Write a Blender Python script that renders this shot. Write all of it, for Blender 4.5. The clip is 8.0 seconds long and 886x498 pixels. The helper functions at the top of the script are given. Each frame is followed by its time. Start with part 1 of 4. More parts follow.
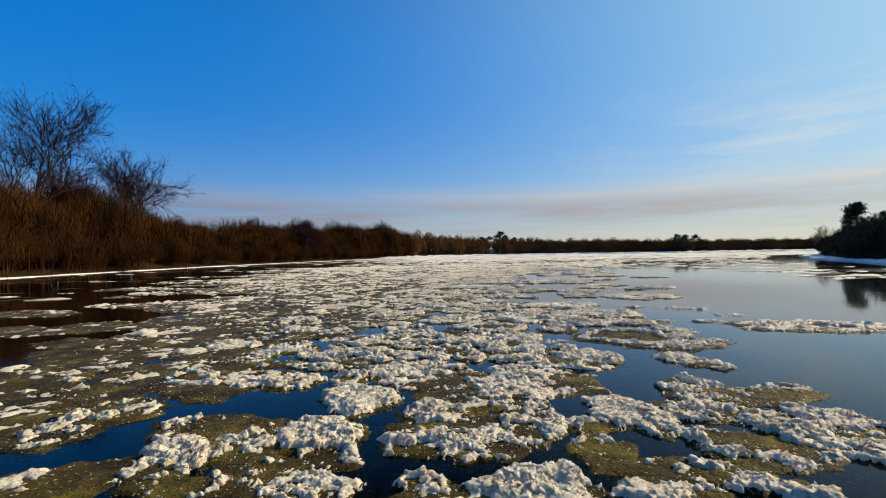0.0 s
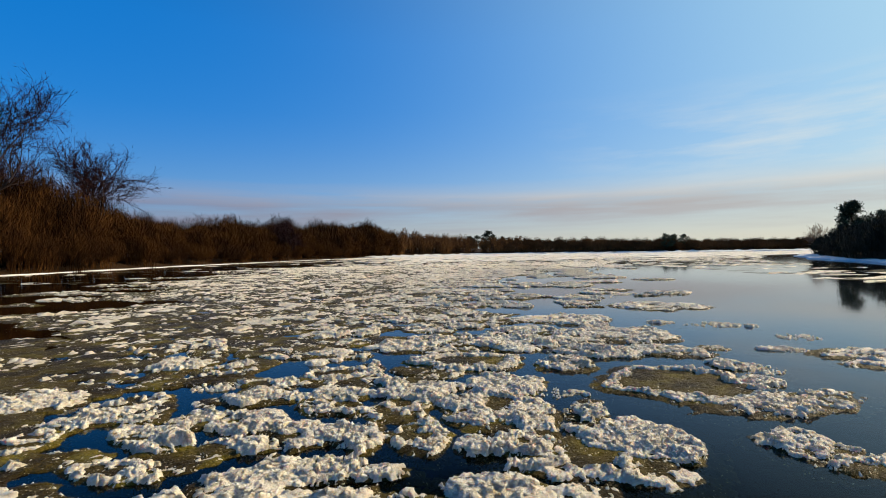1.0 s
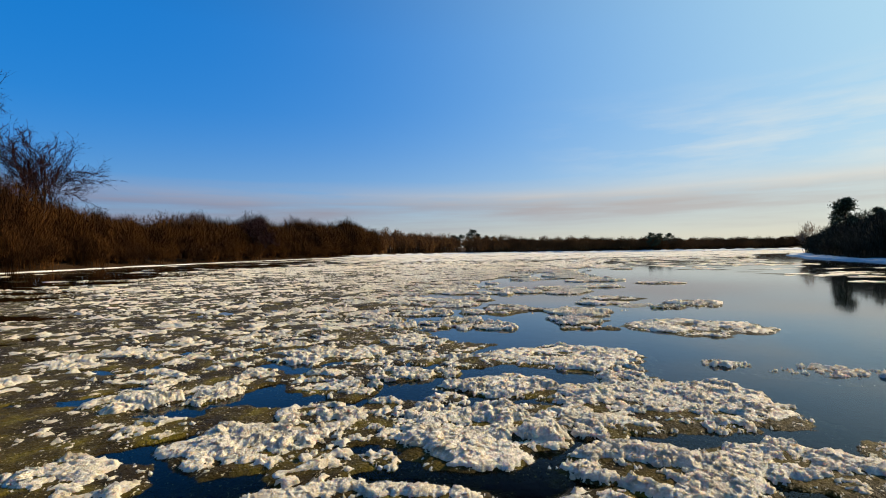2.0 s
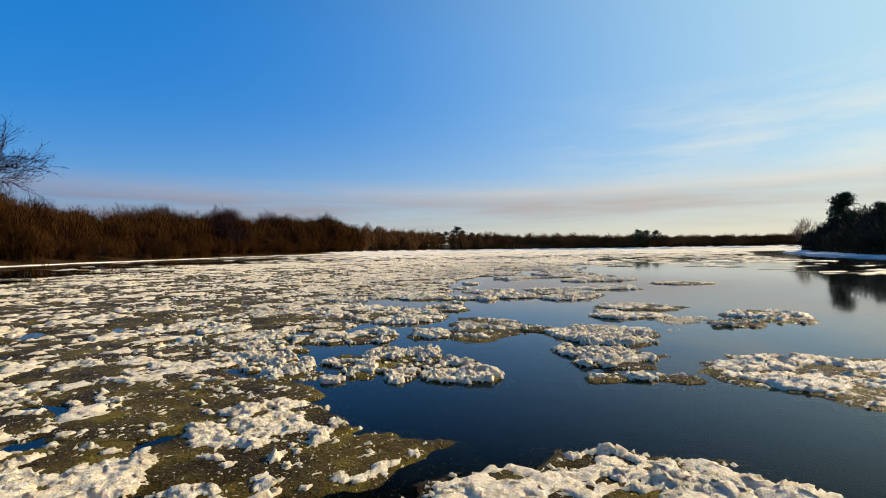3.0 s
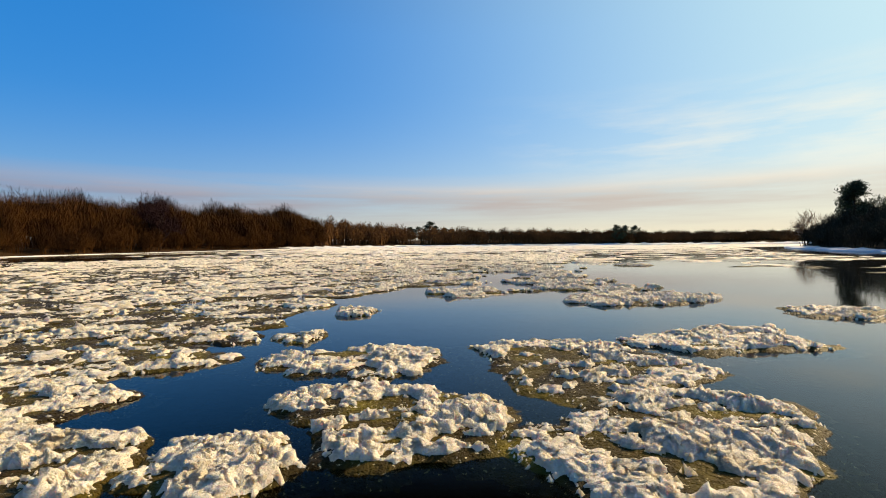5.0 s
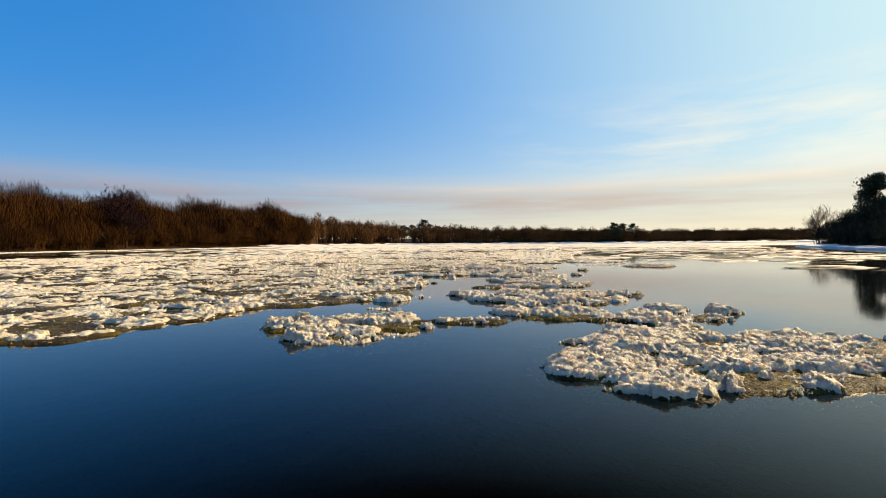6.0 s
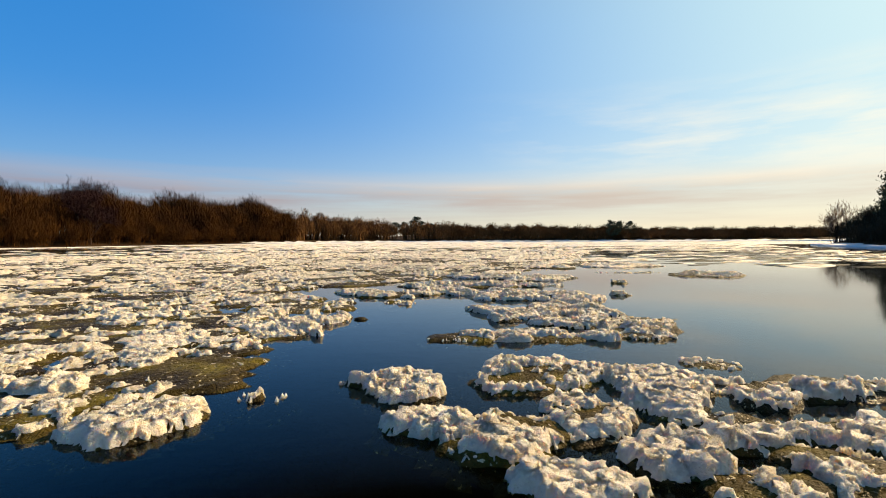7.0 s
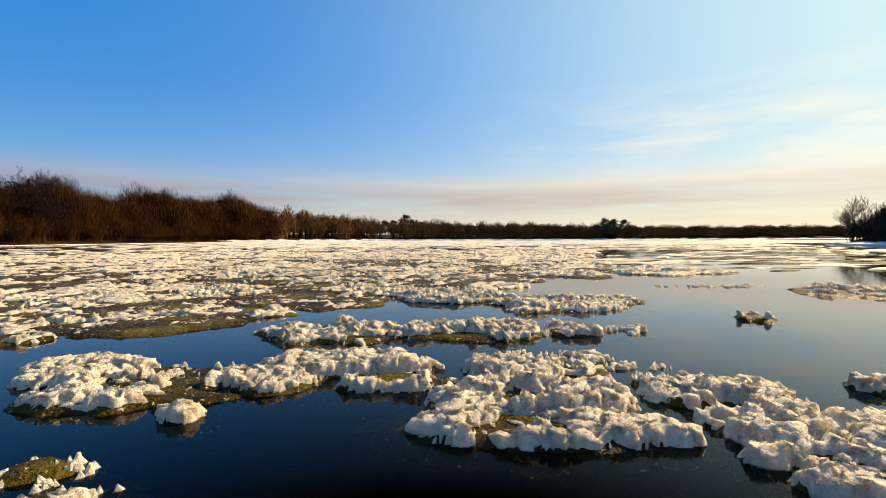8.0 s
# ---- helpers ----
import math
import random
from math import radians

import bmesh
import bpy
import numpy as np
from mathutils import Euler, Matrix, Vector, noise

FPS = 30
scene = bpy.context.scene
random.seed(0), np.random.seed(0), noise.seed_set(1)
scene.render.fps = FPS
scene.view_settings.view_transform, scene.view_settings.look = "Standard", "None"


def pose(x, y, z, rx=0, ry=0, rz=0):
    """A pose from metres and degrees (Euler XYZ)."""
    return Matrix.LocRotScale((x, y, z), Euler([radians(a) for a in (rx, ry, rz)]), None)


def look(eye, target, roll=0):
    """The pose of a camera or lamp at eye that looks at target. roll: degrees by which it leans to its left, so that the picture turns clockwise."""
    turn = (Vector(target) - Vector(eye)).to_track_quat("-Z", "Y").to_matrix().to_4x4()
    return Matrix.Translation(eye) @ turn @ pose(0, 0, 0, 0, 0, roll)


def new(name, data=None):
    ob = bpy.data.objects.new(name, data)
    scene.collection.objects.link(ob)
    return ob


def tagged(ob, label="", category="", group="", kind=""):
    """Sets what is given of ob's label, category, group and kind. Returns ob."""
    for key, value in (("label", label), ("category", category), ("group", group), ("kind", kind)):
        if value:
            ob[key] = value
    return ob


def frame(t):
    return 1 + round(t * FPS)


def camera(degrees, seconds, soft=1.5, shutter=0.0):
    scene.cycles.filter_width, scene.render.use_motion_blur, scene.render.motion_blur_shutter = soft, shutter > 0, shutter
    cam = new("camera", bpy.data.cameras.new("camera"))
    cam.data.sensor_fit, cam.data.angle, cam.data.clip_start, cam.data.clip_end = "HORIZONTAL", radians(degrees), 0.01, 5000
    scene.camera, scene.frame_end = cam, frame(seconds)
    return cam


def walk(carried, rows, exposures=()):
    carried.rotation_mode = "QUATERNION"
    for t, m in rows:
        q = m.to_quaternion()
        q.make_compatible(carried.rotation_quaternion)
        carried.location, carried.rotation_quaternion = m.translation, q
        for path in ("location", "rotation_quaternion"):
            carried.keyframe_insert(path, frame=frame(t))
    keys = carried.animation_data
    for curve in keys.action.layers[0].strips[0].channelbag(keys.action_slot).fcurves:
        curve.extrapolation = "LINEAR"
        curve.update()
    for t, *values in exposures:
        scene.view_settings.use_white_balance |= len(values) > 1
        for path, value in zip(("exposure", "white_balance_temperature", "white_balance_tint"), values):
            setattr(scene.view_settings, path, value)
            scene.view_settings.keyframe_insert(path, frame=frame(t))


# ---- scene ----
cam = camera(89.3, 8.0, soft=1.0)
PATH = [
    (0, (-0.035, -2.362, 1.938), (0.081, -0.365, 1.951), -1.1),
    (0.5, (0.325, -0.783, 1.922), (0.464, 1.212, 1.93), -1.0),
    (1, (0.771, 1.296, 1.884), (0.94, 3.289, 1.893), -1.0),
    (1.5, (1.365, 3.532, 1.855), (1.567, 5.522, 1.864), -1.0),
    (2, (2.08, 5.786, 1.809), (2.315, 7.772, 1.814), -1.0),
    (3.5, (4.27, 13.209, 1.394), (4.598, 15.182, 1.383), -0.8),
    (4, (5.145, 15.785, 1.326), (5.502, 17.753, 1.312), -0.8),
    (4.5, (6.052, 18.364, 1.3), (6.438, 20.326, 1.279), -0.7),
    (6, (9.971, 26.016, 0.966), (10.394, 27.97, 0.935), -0.5),
    (6.5, (10.895, 28.461, 0.968), (11.325, 30.414, 0.93), -0.4),
    (7, (11.74, 30.906, 0.946), (12.19, 32.855, 0.904), -0.3),
    (7.5, (12.575, 33.366, 0.925), (13.044, 35.31, 0.879), -0.3),
    (8, (13.487, 35.846, 0.804), (13.977, 37.785, 0.757), -0.2),
]
walk(cam, [(t, look(eye, target, roll)) for t, eye, target, roll in PATH], exposures=[(0.0, 0.42, 5950, 7), (4.0, 0.64, 6650, 8), (8.0, 0.83, 7400, 10)])

# ---------------------------------------------------------------- light
SKY_GAIN = (0.142, 0.166, 0.172)
SUN_BEARING, SUN_HEIGHT = 72.0, 30.0      # degrees from +y towards +x, and above the horizon


def build_world():
    world = bpy.data.worlds.new("winter_sky")
    scene.world = world
    world.use_nodes = True
    nt = world.node_tree
    nt.nodes.clear()
    N, Lk = nt.nodes.new, nt.links.new

    def math_node(op, a, b=None, c=None, clamp=False):
        n = N("ShaderNodeMath")
        n.operation, n.use_clamp = op, clamp
        for k, v in enumerate((a, b, c)):
            if v is None:
                continue
            if isinstance(v, (int, float)):
                n.inputs[k].default_value = v
            else:
                Lk(v, n.inputs[k])
        return n.outputs[0]

    def blend(fac, a, b, mode="MIX"):
        n = N("ShaderNodeMix")
        n.data_type, n.blend_type = "RGBA", mode
        for key, v in (("Factor", fac), ("A", a), ("B", b)):
            if isinstance(v, tuple):
                n.inputs[key].default_value = (*v, 1)
            elif isinstance(v, (int, float)):
                n.inputs[key].default_value = v
            else:
                Lk(v, n.inputs[key])
        return n.outputs["Result"]

    sky = N("ShaderNodeTexSky")
    sky.sky_type = "NISHITA"
    sky.sun_disc = False
    sky.sun_elevation, sky.sun_rotation = radians(SUN_HEIGHT), radians(SUN_BEARING)
    sky.air_density, sky.dust_density, sky.ozone_density = 1.0, 0.35, 3.0
    hue = N("ShaderNodeHueSaturation")
    hue.inputs["Saturation"].default_value = 1.55
    Lk(sky.outputs[0], hue.inputs["Color"])
    co = N("ShaderNodeTexCoord")
    sep = N("ShaderNodeSeparateXYZ")
    Lk(co.outputs["Generated"], sep.inputs[0])
    z = sep.outputs["Z"]
    # deep blue, darker overhead
    high = math_node("MULTIPLY_ADD", z, 2.4, -1.0, clamp=True)
    clear = blend(0.6, blend(1.0, hue.outputs[0], SKY_GAIN, "MULTIPLY"), blend(high, (0.012, 0.235, 0.77), (0.005, 0.066, 0.25)))
    # bright haze on the sun's side
    dot = N("ShaderNodeVectorMath")
    dot.operation = "DOT_PRODUCT"
    Lk(co.outputs["Generated"], dot.inputs[0])
    b, h = radians(SUN_BEARING), radians(SUN_HEIGHT)
    dot.inputs[1].default_value = (math.sin(b) * math.cos(h), math.cos(b) * math.cos(h), math.sin(h))
    toward = math_node("MULTIPLY_ADD", dot.outputs["Value"], 0.77, 0.23, clamp=True)
    haze = math_node("MULTIPLY", math_node("POWER", toward, 4.1), 0.74)
    hazed = blend(haze, clear, (0.74, 1.0, 0.92))
    side = math_node("MULTIPLY_ADD", dot.outputs["Value"], 0.65, 0.25, clamp=True)
    # pale band at the horizon
    low = math_node("POWER", 2.718, math_node("MULTIPLY", math_node("MAXIMUM", z, 0.0), -7.5))
    pale = blend(side, (0.25, 0.38, 0.43), (1.05, 0.97, 0.73))
    lit = blend(math_node("MULTIPLY", low, math_node("MULTIPLY_ADD", side, 0.45, 0.5)), hazed, pale)
    floor_band = math_node("MULTIPLY", math_node("POWER", 2.718, math_node("MULTIPLY", math_node("MAXIMUM", z, 0.0), -18.0)), 0.85)
    lit = blend(floor_band, lit, blend(side, (0.45, 0.37, 0.34), (1.06, 0.91, 0.66)))
    # streaks of cloud
    mp = N("ShaderNodeMapping")
    mp.inputs["Scale"].default_value = (1.6, 1.6, 22.0)
    Lk(co.outputs["Generated"], mp.inputs[0])
    n1 = N("ShaderNodeTexNoise")
    n1.inputs["Scale"].default_value, n1.inputs["Detail"].default_value, n1.inputs["Roughness"].default_value = 1.7, 6.0, 0.55
    Lk(mp.outputs[0], n1.inputs["Vector"])
    zw = math_node("MULTIPLY_ADD", math_node("SUBTRACT", n1.outputs["Fac"], 0.5), 0.045, z)
    ramp = N("ShaderNodeValToRGB")
    el = ramp.color_ramp.elements
    el[0].position, el[0].color = 0.02, (0, 0, 0, 1)
    el[1].position, el[1].color = 0.24, (0, 0, 0, 1)
    for p, v in ((0.05, 0.5), (0.075, 0.85), (0.1, 1.0), (0.114, 0.9), (0.128, 0.4), (0.15, 0.0)):
        e = el.new(p)
        e.color = (v, v, v, 1)
    Lk(zw, ramp.inputs[0])
    streak = math_node("MULTIPLY_ADD", n1.outputs["Fac"], 2.4, -0.5, clamp=True)
    # grey-mauve underside, paler along its upper edge
    under = blend(math_node("POWER", side, 1.5), (0.25, 0.23, 0.33), (0.80, 0.73, 0.62))
    crown = blend(math_node("POWER", side, 1.2), (0.33, 0.30, 0.40), (1.0, 0.90, 0.74))
    cloud = blend(math_node("MULTIPLY_ADD", zw, 42.0, -4.0, clamp=True), under, crown)
    full = blend(math_node("MULTIPLY", ramp.outputs["Color"], streak), lit, cloud)
    # thin bright cirrus on the sun's side
    mp2 = N("ShaderNodeMapping")
    mp2.inputs["Scale"].default_value = (3.0, 3.0, 20.0)
    Lk(co.outputs["Generated"], mp2.inputs[0])
    n2 = N("ShaderNodeTexNoise")
    n2.inputs["Scale"].default_value, n2.inputs["Detail"].default_value, n2.inputs["Roughness"].default_value = 1.3, 5.0, 0.6
    Lk(mp2.outputs[0], n2.inputs["Vector"])
    wisp = math_node("MULTIPLY_ADD", n2.outputs["Fac"], 3.2, -1.3, clamp=True)
    belt = math_node("SUBTRACT", 1.0, math_node("ABSOLUTE", math_node("MULTIPLY_ADD", z, 8.0, -1.5)), clamp=True)
    sunward = math_node("MULTIPLY_ADD", dot.outputs["Value"], 2.8, -1.65, clamp=True)
    full = blend(math_node("MULTIPLY", math_node("MULTIPLY", wisp, belt), math_node("MULTIPLY", sunward, 0.8)), full, (1.05, 0.96, 0.80))
    bg = N("ShaderNodeBackground")
    bg.inputs["Strength"].default_value = 0.62
    Lk(full, bg.inputs["Color"])
    out = N("ShaderNodeOutputWorld")
    Lk(bg.outputs[0], out.inputs[0])


build_world()
sun = new("sun", bpy.data.lights.new("sun", "SUN"))
sun.data.energy, sun.data.angle, sun.data.color = 5.2, radians(0.6), (1.0, 0.77, 0.48)
_b, _h = radians(SUN_BEARING), radians(SUN_HEIGHT)
sun.matrix_world = look((60 * math.sin(_b), 60 * math.cos(_b), 60 * math.tan(_h)), (0, 0, 0))


# ---------------------------------------------------------------- materials
def material(name, base, rough, spots=(), bumps=(), spec=0.5, metal=0.0, island=0.0, ior=1.45):
    """A principled material. spots: (colour, scale, from, to, stretch); bumps: (scale, strength, distance)."""
    m = bpy.data.materials.new(name)
    m.use_nodes = True
    nt = m.node_tree
    N, Lk = nt.nodes.new, nt.links.new
    b = nt.nodes["Principled BSDF"]
    b.inputs["Roughness"].default_value = rough
    b.inputs["Specular IOR Level"].default_value = spec
    b.inputs["Metallic"].default_value = metal
    b.inputs["IOR"].default_value = ior
    geo = N("ShaderNodeNewGeometry")
    col = None
    rgb = N("ShaderNodeRGB")
    rgb.outputs[0].default_value = (*base, 1)
    col = rgb.outputs[0]
    for c, scale, lo, hi, stretch in spots:
        mp = N("ShaderNodeMapping")
        mp.inputs["Scale"].default_value = stretch
        Lk(geo.outputs["Position"], mp.inputs[0])
        n = N("ShaderNodeTexNoise")
        n.inputs["Scale"].default_value, n.inputs["Detail"].default_value = scale, 5.0
        Lk(mp.outputs[0], n.inputs["Vector"])
        r = N("ShaderNodeMapRange")
        r.inputs["From Min"].default_value, r.inputs["From Max"].default_value = lo, hi
        Lk(n.outputs["Fac"], r.inputs["Value"])
        x = N("ShaderNodeMix")
        x.data_type = "RGBA"
        Lk(r.outputs[0], x.inputs["Factor"])
        Lk(col, x.inputs["A"])
        x.inputs["B"].default_value = (*c, 1)
        col = x.outputs["Result"]
    if island:
        r = N("ShaderNodeMapRange")
        r.inputs["To Min"].default_value, r.inputs["To Max"].default_value = 1 - island, 1 + island
        Lk(geo.outputs["Random Per Island"], r.inputs["Value"])
        h = N("ShaderNodeHueSaturation")
        Lk(r.outputs[0], h.inputs["Value"])
        Lk(col, h.inputs["Color"])
        col = h.outputs[0]
    Lk(col, b.inputs["Base Color"])
    last = None
    for scale, strength, dist in bumps:
        n = N("ShaderNodeTexNoise")
        n.inputs["Scale"].default_value, n.inputs["Detail"].default_value = scale, 6.0
        Lk(geo.outputs["Position"], n.inputs["Vector"])
        bp = N("ShaderNodeBump")
        bp.inputs["Strength"].default_value, bp.inputs["Distance"].default_value = strength, dist
        Lk(n.outputs["Fac"], bp.inputs["Height"])
        if last:
            Lk(last, bp.inputs["Normal"])
        last = bp.outputs[0]
    if last:
        Lk(last, b.inputs["Normal"])
    return m


ONE = (1, 1, 1)
SNOW = material("granular_snow_ice", (0.85, 0.76, 0.61), 0.55,
                [((0.58, 0.50, 0.35), 4.0, 0.53, 0.72, ONE), ((0.70, 0.62, 0.48), 24.0, 0.53, 0.70, ONE)],
                [(50.0, 1.0, 0.05), (160.0, 1.0, 0.018)], spec=0.25)
SNOW.node_tree.nodes["Principled BSDF"].inputs["Subsurface Weight"].default_value = 0.75
SNOW.node_tree.nodes["Principled BSDF"].inputs["Subsurface Scale"].default_value = 0.034
SNOW.node_tree.nodes["Principled BSDF"].inputs["Subsurface Radius"].default_value = (1.0, 0.85, 0.62)
SLUSH = material("wet_frazil_slush", (0.066, 0.047, 0.009), 0.45,
                 [((0.15, 0.118, 0.015), 3.0, 0.48, 0.68, ONE), ((0.03, 0.021, 0.007), 1.6, 0.43, 0.60, ONE), ((0.60, 0.53, 0.34), 36.0, 0.635, 0.69, ONE)],
                 [(26.0, 1.0, 0.05), (80.0, 1.0, 0.02)], spec=0.1, ior=1.31)
SHELF = material("shore_snow", (0.66, 0.66, 0.67), 0.7, [((0.5, 0.48, 0.44), 0.5, 0.55, 0.75, ONE)], [(3.0, 0.5, 0.1), (20.0, 0.4, 0.03)])


def river_water():
    """Murky brown water: a glossy surface over a tinted clear body, so that slush just under it shows."""
    m = bpy.data.materials.new("river_water")
    m.use_nodes = True
    nt = m.node_tree
    nt.nodes.clear()
    N, Lk = nt.nodes.new, nt.links.new
    geo = N("ShaderNodeNewGeometry")
    last = None
    for scale, strength, dist in ((0.7, 0.03, 0.05), (4.5, 0.02, 0.015)):
        n, bp = N("ShaderNodeTexNoise"), N("ShaderNodeBump")
        n.inputs["Scale"].default_value, n.inputs["Detail"].default_value = scale, 4.0
        Lk(geo.outputs["Position"], n.inputs["Vector"])
        bp.inputs["Strength"].default_value, bp.inputs["Distance"].default_value = strength, dist
        Lk(n.outputs["Fac"], bp.inputs["Height"])
        if last:
            Lk(last, bp.inputs["Normal"])
        last = bp.outputs[0]
    fr, keep = N("ShaderNodeFresnel"), N("ShaderNodeMath")
    fr.inputs["IOR"].default_value = 1.33
    Lk(last, fr.inputs["Normal"])
    keep.operation, keep.use_clamp = "MULTIPLY_ADD", True
    keep.inputs[1].default_value, keep.inputs[2].default_value = 1.5, -0.088
    Lk(fr.outputs[0], keep.inputs[0])
    clear, gloss, mix, out = N("ShaderNodeBsdfTransparent"), N("ShaderNodeBsdfGlossy"), N("ShaderNodeMixShader"), N("ShaderNodeOutputMaterial")
    clear.inputs["Color"].default_value = (0.50, 0.44, 0.22, 1)
    gloss.inputs["Roughness"].default_value = 0.055
    Lk(last, gloss.inputs["Normal"])
    Lk(keep.outputs[0], mix.inputs[0])
    Lk(clear.outputs[0], mix.inputs[1])
    Lk(gloss.outputs[0], mix.inputs[2])
    Lk(mix.outputs[0], out.inputs["Surface"])
    return m


WATER = river_water()
EARTH = material("winter_bank", (0.022, 0.011, 0.004), 0.95, [((0.035, 0.019, 0.007), 0.25, 0.4, 0.65, ONE), ((0.03, 0.018, 0.01), 1.2, 0.5, 0.7, ONE)], [(1.5, 0.8, 0.3), (9.0, 0.6, 0.06)], spec=0.1)
TWIG = material("willow_twigs", (0.058, 0.025, 0.006), 0.9, [((0.028, 0.012, 0.004), 0.22, 0.42, 0.6, ONE)], [], spec=0.05, island=0.35)
# lighter copy of the willow twigs: brightness against the backlight put into the colour
LIT_BRUSH = material("brightened_far_twigs", (0.135, 0.068, 0.025), 0.9, [((0.08, 0.04, 0.015), 0.08, 0.42, 0.6, ONE)], [], spec=0.05, island=0.3)
BARK = material("grey_brown_bark", (0.022, 0.013, 0.010), 0.9, [((0.045, 0.03, 0.026), 1.0, 0.45, 0.7, ONE)], [(8.0, 0.7, 0.04)], spec=0.2, island=0.25)
FINE = material("fine_branches", (0.020, 0.009, 0.010), 0.9, [((0.028, 0.014, 0.015), 0.4, 0.4, 0.6, ONE)], [], spec=0.05, island=0.3)
# twigs of the right bank, their shade put into a darker base colour
DARK = material("scrub_shade_toned", (0.03, 0.022, 0.012), 0.9, [((0.03, 0.028, 0.016), 0.5, 0.4, 0.6, ONE)], [], spec=0.2, island=0.3)
PALE = material("pale_birch_twigs", (0.30, 0.22, 0.15), 0.9, [((0.2, 0.14, 0.1), 0.6, 0.4, 0.6, ONE)], [], spec=0.05, island=0.3)
NEEDLE = material("pine_needles", (0.022, 0.035, 0.016), 0.7, [((0.04, 0.05, 0.02), 0.8, 0.45, 0.7, ONE)], [], spec=0.3, island=0.35)


# ---------------------------------------------------------------- mesh helpers
def mesh_np(name, verts, faces, mat, smooth=True):
    """A mesh from arrays: verts (n, 3), faces (m, 3 or 4)."""
    verts, faces = np.asarray(verts, np.float32), np.asarray(faces, np.int32)
    k = faces.shape[1]
    me = bpy.data.meshes.new(name)
    me.vertices.add(len(verts))
    me.vertices.foreach_set("co", verts.ravel())
    me.loops.add(faces.size)
    me.loops.foreach_set("vertex_index", faces.ravel())
    me.polygons.add(len(faces))
    me.polygons.foreach_set("loop_start", np.arange(0, faces.size, k, dtype=np.int32))
    me.polygons.foreach_set("use_smooth", np.full(len(faces), smooth))
    me.materials.append(mat)
    me.update(calc_edges=True)
    return me


def join_np(parts):
    vs, fs, n = [], [], 0
    for v, f in parts:
        vs.append(v)
        fs.append(f + n)
        n += len(v)
    return np.concatenate(vs), np.concatenate(fs)


def tubes(seg, k=4):
    """Tapered tubes: seg (n, 8) holds p0, p1, r0, r1."""
    seg = np.asarray(seg, float)
    p0, p1, r0, r1 = seg[:, :3], seg[:, 3:6], seg[:, 6], seg[:, 7]
    d = p1 - p0
    d /= np.linalg.norm(d, axis=1)[:, None] + 1e-9
    up = np.where(np.abs(d[:, 2:3]) > 0.9, [[1.0, 0, 0]], [[0, 0, 1.0]])
    a = np.cross(d, up)
    a /= np.linalg.norm(a, axis=1)[:, None] + 1e-9
    b = np.cross(d, a)
    t = np.arange(k) * 2 * np.pi / k
    ring = a[:, None, :] * np.cos(t)[None, :, None] + b[:, None, :] * np.sin(t)[None, :, None]
    v = np.concatenate([p0[:, None] + ring * r0[:, None, None], p1[:, None] + ring * r1[:, None, None]], 1)
    i = np.arange(k)
    q = np.stack([i, (i + 1) % k, (i + 1) % k + k, i + k], 1)
    f = q[None] + (np.arange(len(seg)) * 2 * k)[:, None, None]
    return v.reshape(-1, 3), f.reshape(-1, 4)


def waves(x, y, rng, scale, n=7):
    """A smooth random field of about unit size."""
    out = np.zeros_like(x)
    for _ in range(n):
        a, k = rng.uniform(0, 6.283), rng.uniform(0.6, 1.7) / scale * 6.283
        out += np.sin(k * (x * np.cos(a) + y * np.sin(a)) + rng.uniform(0, 6.283))
    return out / math.sqrt(n / 2)


# ---------------------------------------------------------------- ground, river
LEFT_SHORE = [(-52, -220), (-48, -40), (-45, 20), (-44, 48), (-42, 64), (-38, 86), (-29, 112), (-20, 134), (-12, 156), (6, 182), (34, 198), (62, 186), (95, 154), (130, 141), (200, 132), (420, 120)]
RIGHT_SHORE = [(30, -220), (34, -40), (40, 10), (45, 36), (52, 50), (64, 66), (69, 71.5), (72.8, 76.6), (77, 78.4), (86, 79.3), (110, 80), (200, 74), (420, 60)]


def river_side(x, y):
    """Signed distance to the water's edge: below 0 in the river."""
    poly = LEFT_SHORE + RIGHT_SHORE[::-1]
    dist = np.full(x.shape, 1e9)
    inside = np.zeros(x.shape, bool)
    for (ax, ay), (bx, by) in zip(poly, poly[1:] + poly[:1]):
        dx, dy = bx - ax, by - ay
        t = np.clip(((x - ax) * dx + (y - ay) * dy) / (dx * dx + dy * dy), 0, 1)
        dist = np.minimum(dist, np.hypot(x - ax - t * dx, y - ay - t * dy))
        if ay != by:
            cross = ((ay > y) != (by > y)) & (x < (bx - ax) * (y - ay) / (by - ay) + ax)
            inside ^= cross
    return np.where(inside, -dist, dist)


def grid_faces(nx, ny):
    i = np.arange(nx * ny).reshape(ny, nx)
    return np.stack([i[:-1, :-1], i[:-1, 1:], i[1:, 1:], i[1:, :-1]], -1).reshape(-1, 4)


def build_ground():
    rng = np.random.default_rng(5)
    xs = np.concatenate([[-4000, -1800, -900, -500, -320, -230], np.arange(-160, 181, 2.5), [220, 300, 420, 700, 1300, 4000]])
    ys = np.concatenate([[-4000, -1500, -700, -330, -220, -120], np.arange(-60, 241, 2.5), [280, 340, 440, 700, 1400, 4000]])
    X, Y = np.meshgrid(xs, ys)
    d = river_side(X, Y)
    z = np.where(d < 0, np.maximum(d * 0.35, -1.6), np.minimum(d * 0.3, 0.9) + np.clip(d - 4, 0, 60) * 0.035)
    z = z + np.where(d > 1.5, waves(X, Y, rng, 14) * 0.12, 0)
    me = mesh_np("ground", np.stack([X, Y, z], -1).reshape(-1, 3), grid_faces(len(xs), len(ys)), EARTH)
    tagged(new("ground", me), "brown winter river banks with dead grass", "ground", kind="structure")


